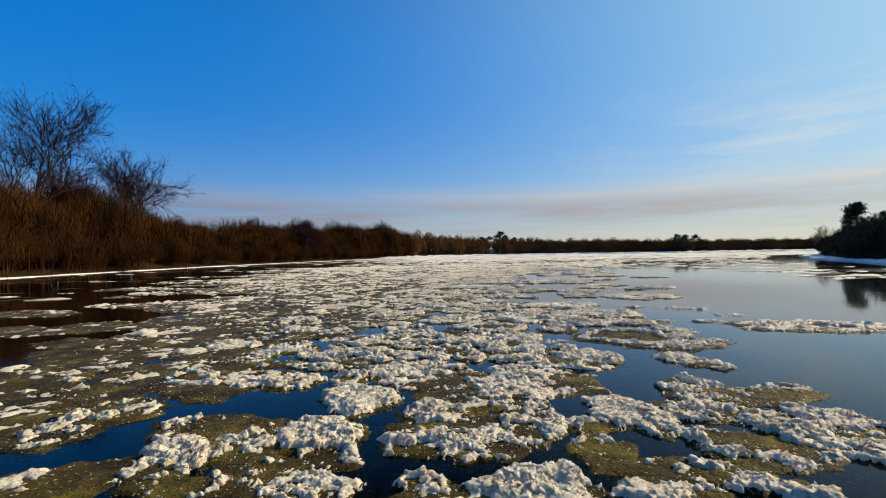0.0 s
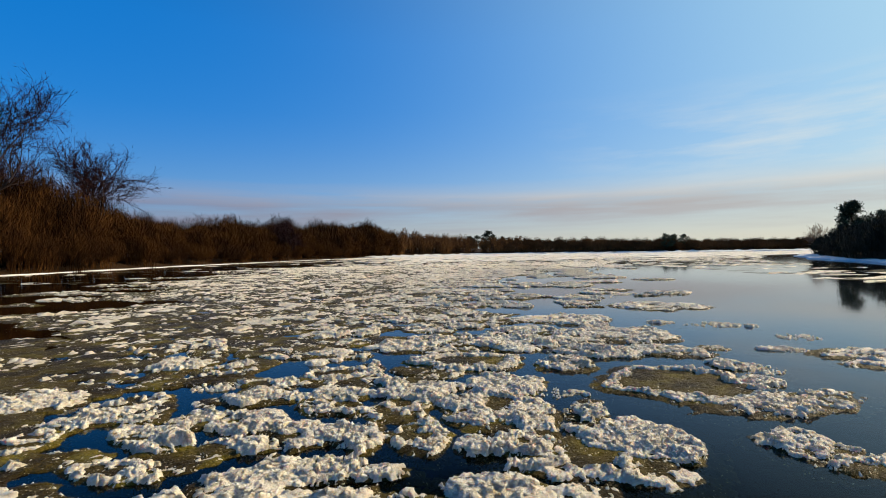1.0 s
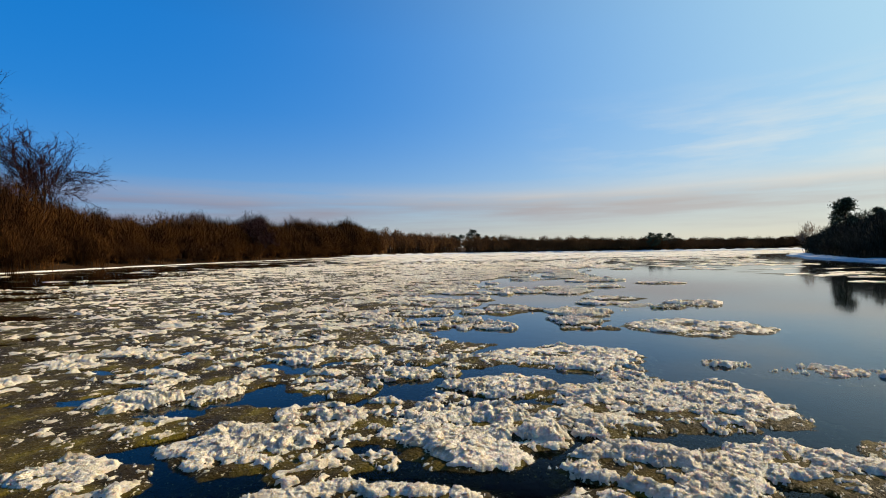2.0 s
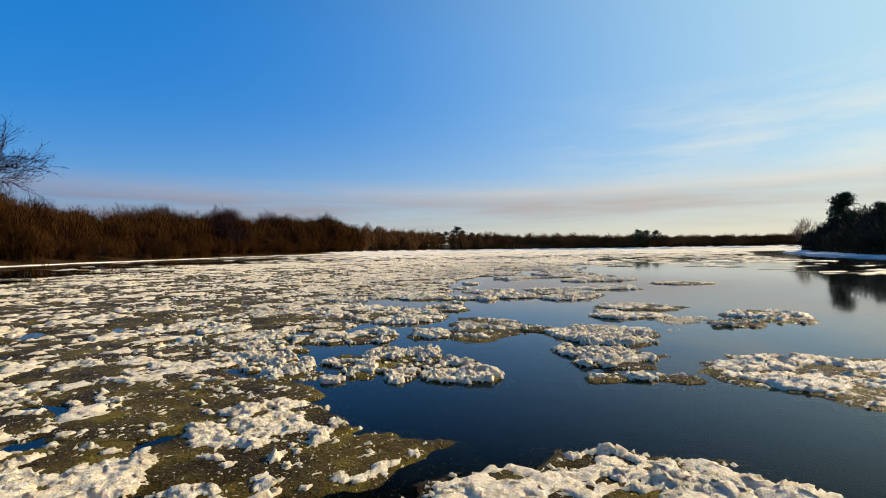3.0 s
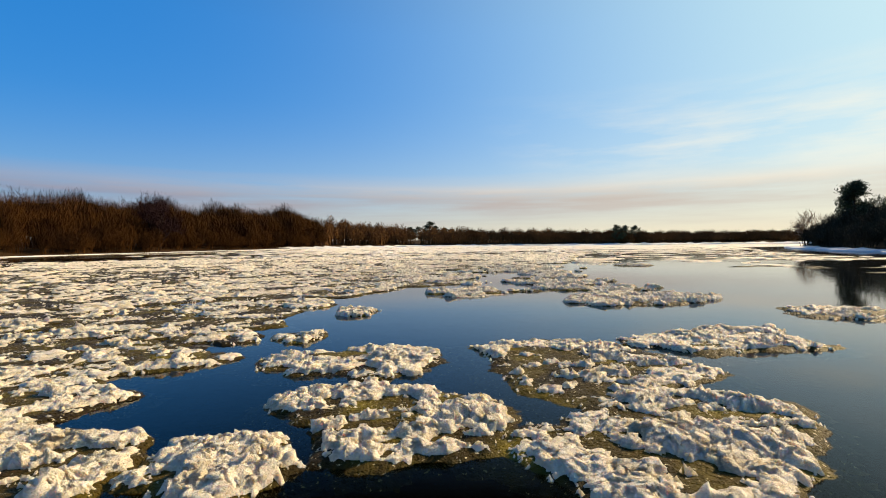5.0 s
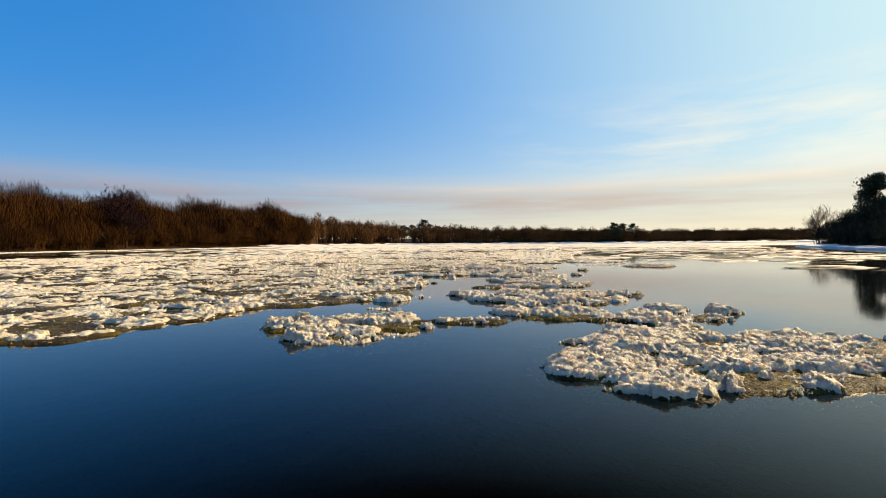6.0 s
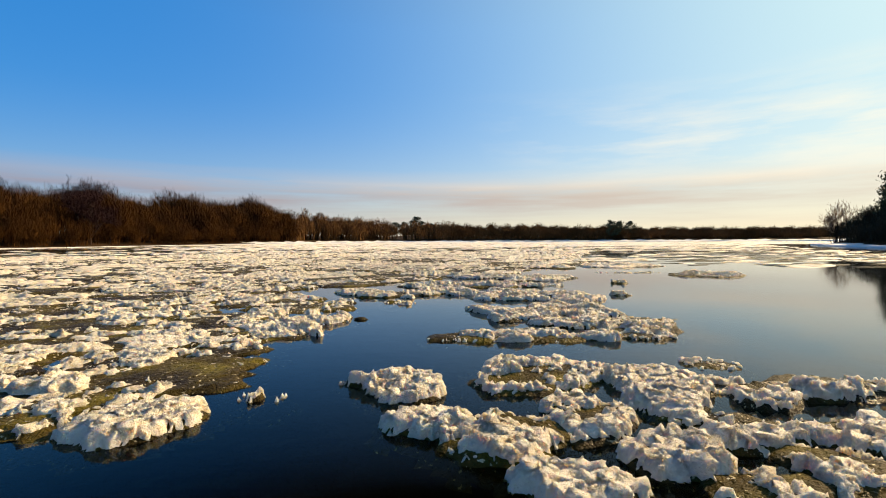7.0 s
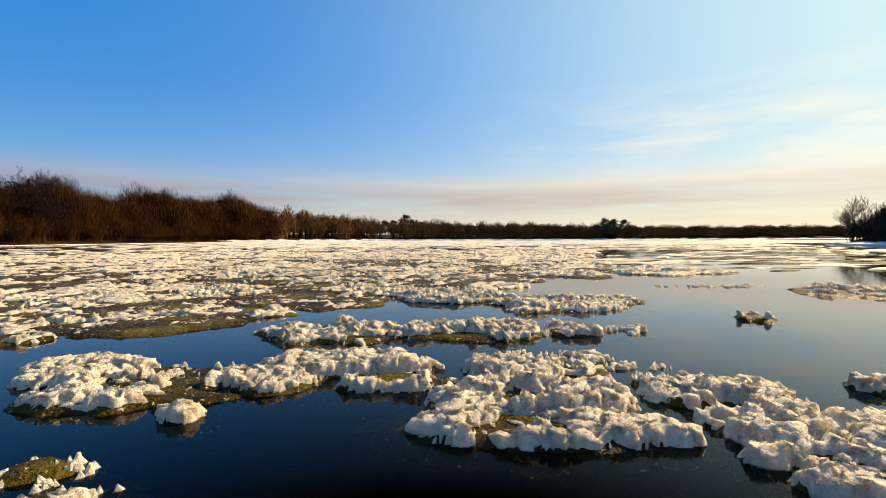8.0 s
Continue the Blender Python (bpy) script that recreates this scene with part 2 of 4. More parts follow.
def build_water():
    xs, ys = np.linspace(-70, 430, 60), np.linspace(-230, 215, 60)
    X, Y = np.meshgrid(xs, ys)
    me = mesh_np("water", np.stack([X, Y, X * 0], -1).reshape(-1, 3), grid_faces(60, 60), WATER)
    tagged(new("water", me), "dark calm river water reflecting the blue sky", "river", kind="structure")


def resample(line, step):
    p = np.array(line, float)
    d = np.concatenate([[0], np.cumsum(np.hypot(*np.diff(p, axis=0).T))])
    t = np.arange(0, d[-1], step)
    return np.stack([np.interp(t, d, p[:, 0]), np.interp(t, d, p[:, 1])], 1)


def build_shelf(name, line, y0, width, height, side, seed, label):
    """Snow-covered ice frozen to the shore: a thick strip with an uneven edge."""
    rng = np.random.default_rng(seed)
    p = resample(line, 1.0)
    p = p[(p[:, 1] > y0[0]) & (p[:, 1] < y0[1]) & (p[:, 0] < 260)]
    tng = np.gradient(p, axis=0)
    tng /= np.linalg.norm(tng, axis=1)[:, None]
    nrm = np.stack([tng[:, 1], -tng[:, 0]], 1) * side
    s = np.arange(len(p), dtype=float)
    wid = width * (1 + 0.35 * waves(s, s * 0, rng, 9))
    wid = np.maximum(wid, 0.3)
    rows = []
    for u, h in ((-2.0, 1.2), (-0.6, 1.1), (0.0, 1.0), (0.55, 0.8), (0.93, 0.65), (1.0, 0.45), (1.0, -0.3)):
        off = np.where(u > 0, u * wid, u)
        zz = height * h * (1 + 0.3 * waves(s, s * 0 + u * 3, rng, 6)) if h > 0 else s * 0 - 0.1
        rows.append(np.concatenate([p + nrm * off[:, None], np.reshape(zz, (-1, 1))], 1))
    v = np.stack(rows)
    me = mesh_np(name, v.reshape(-1, 3), grid_faces(len(p), len(rows)), SHELF)
    return tagged(new(name, me), label, "shore ice")


build_ground()
build_water()
build_shelf("shore_ice", LEFT_SHORE, (30, 150), 0.35, 0.08, 1, 3, "narrow snowy ice shelf frozen along the brown bank")
build_shelf("shore_ice", LEFT_SHORE[8:], (110, 205), 4.5, 0.4, 1, 4, "wide snow-covered ice shelf under the far bank")
build_shelf("shore_ice", RIGHT_SHORE, (10, 82), 1.3, 0.2, -1, 6, "shaded snowy ice shelf below the dark trees")


# ---------------------------------------------------------------- ice floes
def lattice(seed):
    return np.random.default_rng(seed).random((64, 64))


def value_noise(x, y, scale, lat):
    u, v = x / scale, y / scale
    i, j = np.floor(u).astype(int), np.floor(v).astype(int)
    fx, fy = u - i, v - j
    fx, fy = fx * fx * (3 - 2 * fx), fy * fy * (3 - 2 * fy)
    a, b, c, d = lat[j % 64, i % 64], lat[j % 64, (i + 1) % 64], lat[(j + 1) % 64, i % 64], lat[(j + 1) % 64, (i + 1) % 64]
    return (a * (1 - fx) + b * fx) * (1 - fy) + (c * (1 - fx) + d * fx) * fy


def layers(x, y, scale, lat, n):
    """Value noise in n octaves, about 0 to 1."""
    out, a, total = 0.0, 1.0, 0.0
    for k in range(n):
        out, total = out + a * value_noise(x + 3.7 * k, y - 2.3 * k, scale / 2 ** k, lat), total + a
        a *= 0.66
    return np.clip((out / total - 0.5) * 1.35 + 0.5, 0, 1)


def knobs(x, y, scale, lat):
    """Rounded knobs from 0 to 1, one about each jittered lattice point."""
    u, v = x / scale, y / scale
    i, j = np.floor(u).astype(int), np.floor(v).astype(int)
    out = np.zeros(x.shape)
    for di in (-1, 0, 1):
        for dj in (-1, 0, 1):
            a, b = (i + di) % 64, (j + dj) % 64
            qx, qy = i + di + lat[b, a], j + dj + lat[(b + 17) % 64, (a + 29) % 64]
            r = 0.55 + 0.5 * lat[(b + 41) % 64, (a + 7) % 64]
            d2 = ((u - qx) ** 2 + (v - qy) ** 2) / r ** 2
            out = np.maximum(out, np.sqrt(np.maximum(1 - d2, 0)) * r)
    return out


def floe_arrays(L, D, seed, cell, cover=0.8, ring=0.0, lump=1.0):
    """The wet plate, the snow ridges (largest first) and the loose crumbs of one floe, centred at 0, as (verts, faces)."""
    rng = np.random.default_rng(seed)
    m = 1.42
    nx, ny = max(8, int(L * m / cell)), max(8, int(D * m / cell))
    x, y = np.meshgrid(np.linspace(-L * m / 2, L * m / 2, nx), np.linspace(-D * m / 2, D * m / 2, ny))
    cx, cy = L * m / (nx - 1), D * m / (ny - 1)
    x = x + rng.uniform(-0.3, 0.3, x.shape) * cx
    y = y + rng.uniform(-0.3, 0.3, y.shape) * cy
    ph = rng.uniform(0, 6.283, 6)

    def radial(px, py):
        a = np.arctan2(py / D, px / L)
        edge = 1 + 0.09 * np.sin(2 * a + ph[0]) + 0.08 * np.sin(3 * a + ph[1]) + 0.06 * np.sin(5 * a + ph[2]) + 0.04 * np.sin(9 * a + ph[3]) + 0.02 * np.sin(16 * a + ph[4])
        return np.hypot(px / L, py / D) * 2 / edge

    la, lb, lc, ld = (lattice(seed * 4 + k) for k in range(4))
    wide = max(0.16, 0.42 * min(L, D))
    small = min(L, D) / 0.5
    bays = 0.16 if ring else 0.5 * min(max(small, 0.35), 1)

    def ragged(px, py):
        """Distance from the middle, 1 at an uneven, bayed outline."""
        return radial(px, py) + bays * (layers(px * 0.7, py, wide, lb, 4) - 0.5) + 0.08 * (value_noise(px, py, 0.05, ld) - 0.5)

    rd = ragged(x, y)
    # piles run along the floe, broken by a coarser patchiness
    wx, wy = x + 0.22 * value_noise(x, y, 0.3, lb), y + 0.16 * value_noise(x + 9, y, 0.25, lb)
    ridge = 1 - np.abs(2 * value_noise(wx * 0.5, wy, 0.26 * lump, la) - 1)
    patch = layers(wx * 0.6, wy, 0.5 * lump, lc, 3)
    level = 0.5 * ridge + 0.8 * patch
    if ring:
        level = 0.45 * level + 0.85 * np.clip((rd - 1 + ring + 0.12) / 0.22, 0, 1) - 0.15
    level = level + 0.10 * np.exp(-((rd - 0.8) / 0.12) ** 2) - np.clip((rd - 0.82) / 0.2, 0, 1) ** 1.5 * 1.3
    rough, mid, fine = layers(x * 0.8, y, 0.13 * lump, lb, 5), knobs(x, y, 0.085 * lump, lc), knobs(x, y, 0.034, ld)
    env = level - (1.17 - 0.62 * cover) + 0.75 * (rough - 0.5) + 0.22 * (mid - 0.55) + 0.16 * (fine - 0.5)
    shape = np.clip(env / 0.45, 0, 1)
    shape = shape * (1.7 - 0.7 * shape)
    # broken tops on steep flanks, with a crest here and there
    crest = layers(x * 0.7 + 5, y, 0.4 * lump, ld, 3)
    crest = np.clip((crest - 0.3) / 0.4, 0, 1) ** 1.5
    near = cell < 0.02
    grit = knobs(x, y, 0.017, la) if cell < 0.014 else 0.5
    # thin towards the rim
    dome = np.clip((1.04 - rd) / 0.34, 0.12, 1) ** 0.8
    tall = lump * min(max(small, 0.4), 1) * (0.009 + 0.043 * crest)
    clump = (0.028 if near else 0.014) * fine + 0.014 * grit + 0.018 * lump * mid * np.clip(2 * rough - 0.3, 0, 1)
    h = np.where(env > 0, 0.004 + dome * (shape * tall * (0.1 + 1.3 * rough) + np.sqrt(shape) * clump * (1 if cover > 0.3 else 0.45)) + rng.normal(0, 0.26 * min(cell, 0.016), x.shape), -0.02)
    # loose crumbs on the wet plate
    bits = (env < -0.02) & (rd < 0.97) & (rng.random(x.shape) * value_noise(x, y, 0.05, la) > (0.40 if cover > 0.5 else 0.36) + np.clip(-env - 0.05, 0, 0.6) * 0.5)
    h = np.where(bits, 0.005 + 0.4 * min(cell, 0.02) * rng.random(x.shape), h)
    hg = h
    up = np.clip(h, 0, 0.05)
    x, y = x + up * 1.5 * (value_noise(x, y, 0.028, lb) - 0.5), y + up * 1.5 * (value_noise(x, y, 0.028, lc) - 0.5)
    face_up = (np.maximum.reduce([hg[:-1, :-1], hg[:-1, 1:], hg[1:, 1:], hg[1:, :-1]]) > 0.004)
    # split the crust into its separate ridges
    mark = np.pad(np.where(face_up, np.arange(1, face_up.size + 1).reshape(face_up.shape), 0), 1)
    while True:
        best = mark[1:-1, 1:-1]
        for b in (0, 1, 2):
            for a in (0, 1, 2):
                best = np.maximum(best, mark[b:b + ny - 1, a:a + nx - 1])
        best = np.where(face_up, best, 0)
        # follow the marks to their ends, so that few rounds are needed
        flat = np.concatenate([[0], best.ravel()])
        for _ in range(3):
            best = flat[best]
            flat = np.concatenate([[0], best.ravel()])
        if (best == mark[1:-1, 1:-1]).all():
            break
        mark[1:-1, 1:-1] = best
    names, label, sizes = np.unique(best, return_inverse=True, return_counts=True)
    label = label.reshape(best.shape) + (1 if names[0] > 0 else 0)
    sizes = sizes[1:] if names[0] == 0 else sizes
    faces, lab = grid_faces(nx, ny), label.ravel()
    verts = np.stack([x.ravel(), y.ravel(), hg.ravel() + 0.014], -1)

    def piece(mask):
        f = faces[mask]
        used = np.unique(f)
        back = np.full(nx * ny, -1)
        back[used] = np.arange(len(used))
        return verts[used], back[f]

    large = [n + 1 for n in np.argsort(sizes)[::-1] if sizes[n] * cell * cell > 0.012][:7]
    ridges = [piece(lab == n) for n in large]
    rest = (lab > 0) & ~np.isin(lab, large)
    crumbs = piece(rest) if rest.any() else None
    # the wet plate: a lumpy sheet with a ragged rim that dips under the water
    pc = max(cell * 2.4, 0.045)
    px, py = max(7, int(L * m / pc)), max(7, int(D * m / pc))
    X, Y = np.meshgrid(np.linspace(-L * m / 2, L * m / 2, px), np.linspace(-D * m / 2, D * m / 2, py))
    X = X + rng.uniform(-0.3, 0.3, X.shape) * L * m / px
    Y = Y + rng.uniform(-0.3, 0.3, Y.shape) * D * m / py
    R = ragged(X, Y)
    Z = 0.004 + 0.020 * knobs(X, Y, 0.085, lb) + 0.012 * value_noise(X, Y, 0.05, la) - np.clip((R - (0.86 if cover > 0.6 else 0.92)) / 0.1, 0, 3) * 0.026 - (0 if cell > 0.02 else 0.034 if cover < 0.22 else 0.018 if cover < 0.32 else 0)
    pf = grid_faces(px, py)
    pf = pf[R.ravel()[pf].min(1) < (1.16 if cell < 0.03 else 1.02)]
    used = np.unique(pf)
    back = np.full(px * py, -1)
    back[used] = np.arange(len(used))
    pf = back[pf]
    return (np.stack([X.ravel(), Y.ravel(), Z.ravel()], -1)[used], np.concatenate([pf[:, [0, 1, 2]], pf[:, [0, 2, 3]]])), ridges, crumbs


def floe_meshes(arrays, smooth=False):
    plate, ridges, crumbs = arrays
    return mesh_np("wet_plate", *plate, SLUSH), [mesh_np("snow_ridge", *r, SNOW, smooth) for r in ridges], mesh_np("crumb_scatter", *crumbs, SNOW, smooth=False) if crumbs else None


def place_floe(meshes, m, label, group):
    ob = tagged(new("ice_floe", meshes[0]), label, "ice floe", group)
    for r in meshes[1]:
        sn = new("snow_ridge", r)
        sn.parent = ob
        sn["label"] = "lumpy white granular snow ridge"
    if meshes[2]:
        cr = tagged(new("crumb_scatter", meshes[2]), "loose white ice crumbs", kind="stuff")
        cr.parent = ob
    ob.matrix_basis = m
    return ob


WHITE = "white lumpy ice floe drifting on dark water"
OLIVE = "olive-brown slushy ice floe with scattered snow lumps"
RIM = "pancake ice floe with a raised snowy rim"
HEROES = []


def hero(x, y, L, D, rot, seed, cover=0.8, ring=0.0, lump=1.0, label=WHITE, cell=0.0):
    cover = cover - 0.05 if cover > 0.88 else cover - 0.11 if cover > 0.6 else cover
    cover = cover - 0.08 if y < 14 and x < 1.2 and cover > 0.6 else cover
    cell = cell or (0.012 if y > 28.4 else 0.0145)
    place_floe(floe_meshes(floe_arrays(L, D, seed, cell, cover, ring, lump), True), pose(x, y, 0.001 * (seed % 9), 0, 0, rot), label, "drifting ice floes")
    HEROES.append((x, y, L, D, rot))


# the packed ice at the start
hero(-2.35, 2.75, 1.46, 1.09, -3, 401, 0.5)
hero(-2.37, 2.03, 0.87, 0.77, -6, 402, 0.9, lump=1.3)
hero(-1.73, 2.11, 0.62, 1.18, 7, 403, 0.7)
hero(-1.10, 2.47, 1.15, 1.03, -10, 404, 0.85)
hero(-0.88, 1.98, 0.66, 0.62, 8, 405, 0.9)
hero(-0.93, 1.42, 0.85, 0.52, 1, 406, 0.85)
hero(-3.17, 1.45, 0.57, 0.19, -5, 407, 0.8)
hero(-1.89, 1.49, 1.29, 0.44, -8, 408, 0.45, label=OLIVE)
hero(-0.80, 3.65, 1.13, 1.32, 9, 409, 0.85, cell=0.02)
hero(-2.33, 4.74, 1.70, 1.12, -15, 410, 0.9, cell=0.02)
hero(-0.47, 5.04, 0.92, 1.18, -7, 411, 0.9, cell=0.02)
hero(-1.09, 4.62, 0.58, 1.03, -7, 412, 0.85, cell=0.02)
hero(-3.52, 4.92, 1.28, 0.78, -23, 413, 0.85, cell=0.02)
hero(-4.19, 2.82, 1.03, 0.94, -6, 414, 0.55)
hero(-5.98, 4.98, 1.32, 1.67, -7, 415, 0.4, label=OLIVE, cell=0.02)
hero(-4.49, 4.63, 1.43, 1.63, 5, 416, 0.4, label=OLIVE, cell=0.02)
hero(-3.86, 3.48, 1.17, 1.22, 15, 417, 0.35, label=OLIVE)
hero(0.01, 2.11, 1.09, 0.51, -10, 418, 0.9)
hero(0.15, 3.04, 0.95, 0.70, -23, 419, 0.7)
hero(-0.01, 1.38, 0.48, 0.44, -18, 420, 0.95)
hero(0.53, 2.00, 0.83, 0.69, -20, 421, 0.95)
hero(0.63, 3.65, 1.27, 1.45, -31, 422, 0.7, cell=0.02)
hero(1.18, 2.63, 0.88, 1.32, -12, 423, 0.9)
hero(1.68, 4.13, 1.84, 1.84, -32, 424, 0.9, cell=0.02)
hero(2.41, 2.75, 1.44, 0.91, -72, 425, 0.9)
hero(1.70, 1.80, 0.69, 0.81, -6, 426, 0.45, label=OLIVE)
hero(0.89, 1.30, 1.18, 0.60, -1, 427, 0.9, lump=1.2)
hero(1.94, 1.08, 1.04, 0.48, -8, 428, 0.9, lump=1.2)
hero(2.34, 1.34, 1.22, 0.61, -21, 429, 0.35, label=OLIVE)
hero(3.64, 3.50, 0.88, 1.37, -25, 430, 0.85)
hero(4.35, 3.15, 1.40, 0.77, 3, 431, 0.35, label=OLIVE)
hero(3.37, 2.70, 1.42, 0.79, -19, 432, 0.85)
hero(3.13, 1.75, 1.29, 0.98, -34, 433, 0.9, lump=1.3)
hero(3.97, 1.98, 1.27, 0.75, -24, 434, 0.8)
hero(4.49, 2.35, 0.93, 0.84, -43, 435, 0.6)
hero(2.96, 0.94, 0.49, 0.45, -33, 436, 0.95)
hero(4.11, 1.54, 0.60, 0.46, -6, 437, 0.8)
hero(4.87, 3.46, 0.86, 0.40, -7, 438, 0.1, label=OLIVE)
hero(9.48, 7.74, 3.80, 1.70, -14, 439, 0.75, cell=0.03)
# the white crusts beyond
hero(-1.84, 6.14, 1.32, 0.49, -28, 440, 0.98, lump=1.2)
hero(-1.50, 6.59, 0.89, 0.60, -1, 441, 0.8)
hero(-0.88, 5.81, 0.86, 0.42, -7, 442, 0.95)
hero(-0.90, 6.45, 1.21, 0.69, -29, 443, 0.9)
hero(-0.20, 6.01, 0.78, 0.72, -19, 444, 0.9)
hero(0.27, 5.93, 0.66, 0.80, -27, 445, 0.85)
hero(0.90, 5.84, 0.70, 0.84, -13, 446, 0.85)
hero(-0.21, 6.95, 0.93, 0.92, -8, 447, 0.8)
hero(-1.15, 7.34, 1.06, 0.71, -15, 448, 0.7, cell=0.02)
hero(0.91, 7.28, 1.02, 0.63, -15, 449, 0.95)
hero(-3.97, 7.52, 1.06, 1.07, -1, 450, 0.75, cell=0.02)
hero(-3.16, 6.42, 0.81, 0.72, -2, 451, 0.55)
hero(-2.61, 7.04, 1.27, 1.12, 7, 452, 0.55)
hero(-3.10, 6.16, 0.65, 0.71, 6, 453, 0.5)
hero(-1.73, 5.41, 1.08, 0.41, -13, 454, 0.85)
hero(-0.06, 5.21, 1.57, 0.45, -3, 455, 0.85)
hero(1.90, 6.40, 1.46, 1.61, -11, 456, 0.85)
hero(1.70, 5.55, 1.13, 0.57, -7, 457, 0.9)
hero(2.10, 7.46, 1.05, 1.16, -24, 458, 0.95, cell=0.02)
hero(2.85, 6.34, 0.55, 0.85, -29, 459, 0.85)
hero(2.95, 5.55, 1.40, 0.95, -25, 460, 0.9)
hero(3.13, 5.37, 0.82, 0.59, -17, 461, 0.75)
hero(5.18, 6.24, 2.39, 0.79, 7, 462, 0.85)
hero(4.47, 5.24, 0.46, 0.69, -34, 463, 0.98, lump=1.1)
hero(4.48, 5.12, 0.86, 0.76, -20, 464, 0.25, label=OLIVE)
hero(4.70, 4.70, 0.70, 0.46, -11, 465, 0.9)
hero(1.90, 5.11, 0.62, 0.18, 4, 466, 0.9)
# the wide rimmed floe and its neighbours
hero(-1.18, 7.91, 1.04, 0.52, -5, 467, 0.9)
hero(-0.97, 7.36, 1.08, 0.41, -10, 468, 0.85)
hero(-0.07, 7.29, 0.98, 0.55, -5, 469, 0.85)
hero(-1.92, 7.93, 0.75, 0.44, -12, 470, 0.2, label=OLIVE)
hero(-0.30, 8.44, 1.03, 0.80, 1, 471, 0.9)
hero(0.19, 8.64, 0.53, 0.68, 1, 472, 0.85)
hero(0.72, 7.76, 1.10, 0.59, -8, 473, 0.6)
hero(0.88, 7.12, 0.98, 0.42, -8, 474, 0.98, lump=1.4)
hero(1.49, 6.92, 0.47, 0.22, -8, 475, 0.8)
hero(-1.67, 9.90, 1.66, 0.83, -18, 476, 0.85, cell=0.02)
hero(-0.47, 9.71, 1.37, 0.95, -20, 477, 0.9, cell=0.02)
hero(-2.98, 9.48, 0.99, 1.56, 4, 478, 0.6)
hero(-2.07, 8.82, 1.07, 0.95, 6, 479, 0.6)
hero(-4.01, 10.54, 1.09, 0.82, -25, 480, 0.8, cell=0.02)
hero(-3.18, 10.72, 0.84, 2.04, 13, 481, 0.8, cell=0.02)
hero(0.78, 10.12, 1.54, 1.12, -9, 482, 0.9, cell=0.02)
hero(1.92, 10.54, 1.55, 1.33, -3, 483, 0.9, cell=0.02)
hero(2.91, 10.06, 1.67, 1.37, -15, 484, 0.95, cell=0.02)
hero(1.81, 8.78, 1.87, 1.27, -7, 485, 0.8, ring=0.42, lump=1.1, label=RIM)
hero(-1.15, 11.81, 0.94, 1.04, 4, 486, 0.85, cell=0.02)
hero(3.34, 8.42, 1.00, 1.22, -20, 487, 0.65)
hero(2.03, 7.16, 0.96, 0.62, -14, 488, 0.98, lump=1.3)
hero(2.77, 7.01, 0.65, 0.43, 1, 489, 0.2, label=OLIVE)
hero(4.18, 9.15, 1.36, 0.99, -26, 490, 0.95)
hero(5.31, 9.00, 1.70, 0.87, -20, 491, 0.9)
hero(6.37, 9.14, 0.58, 0.50, -4, 492, 0.3, label=OLIVE)
hero(5.16, 10.56, 2.45, 1.75, -15, 493, 0.8, cell=0.02)
hero(5.81, 10.69, 1.22, 1.23, -32, 494, 0.9, cell=0.02)
hero(3.61, 11.56, 1.70, 0.83, -7, 495, 0.8, cell=0.02)
hero(4.97, 12.92, 2.53, 1.64, -14, 496, 0.9, cell=0.03)
hero(4.53, 7.10, 2.31, 1.76, -14, 497, 0.62, ring=0.3, lump=1.25, label=RIM)
hero(5.78, 7.94, 0.59, 0.65, -23, 498, 0.9)
hero(6.05, 7.70, 0.85, 0.70, -20, 499, 0.15, label=OLIVE)
hero(5.57, 7.09, 0.61, 0.41, -14, 500, 0.95)
hero(8.46, 11.33, 1.40, 0.60, -13, 501, 0.12, label=OLIVE, cell=0.02)
hero(8.74, 9.81, 0.75, 0.68, -28, 502, 0.15, label=OLIVE, cell=0.02)
hero(7.49, 8.85, 0.88, 0.45, -20, 503, 0.15, label=OLIVE)
hero(7.20, 12.05, 0.48, 0.46, -11, 504, 0.2, label=OLIVE, cell=0.02)
hero(4.34, 7.98, 0.21, 0.16, -9, 505, 0.2, label=OLIVE)
hero(8.81, 14.97, 2.86, 2.27, -25, 506, 0.85, cell=0.03)
hero(11.56, 18.85, 1.41, 2.05, -24, 507, 0.8, cell=0.03)
# the edge of the pack
hero(-1.00, 11.76, 1.01, 0.61, -23, 508, 0.98, lump=1.2)
hero(-0.14, 11.79, 0.69, 0.61, 71, 509, 0.95)
hero(0.13, 12.48, 0.82, 1.04, 6, 510, 0.7)
hero(-0.34, 10.69, 0.76, 0.73, 6, 511, 0.5)
hero(0.52, 10.44, 0.60, 0.59, -5, 512, 0.9)
hero(1.13, 10.41, 0.84, 0.61, -3, 513, 0.9)
hero(1.26, 10.91, 1.38, 0.50, -12, 514, 0.85)
hero(1.73, 10.31, 0.77, 0.46, -16, 515, 0.5)
hero(2.13, 10.48, 0.42, 0.64, 21, 516, 0.95)
hero(2.62, 10.53, 0.60, 0.89, 13, 517, 0.95)
hero(2.35, 10.01, 0.45, 0.34, -9, 518, 0.95)
hero(1.55, 11.52, 0.62, 0.46, 6, 519, 0.7)
hero(2.21, 12.31, 0.87, 0.74, 6, 520, 0.9)
hero(1.62, 12.02, 0.75, 0.26, -26, 521, 0.8)
hero(1.23, 11.25, 0.28, 0.15, -10, 522, 0.8)
hero(-2.67, 14.25, 1.97, 2.11, -11, 523, 0.7, cell=0.02)
hero(-1.46, 12.81, 1.40, 0.77, -15, 524, 0.7, cell=0.02)
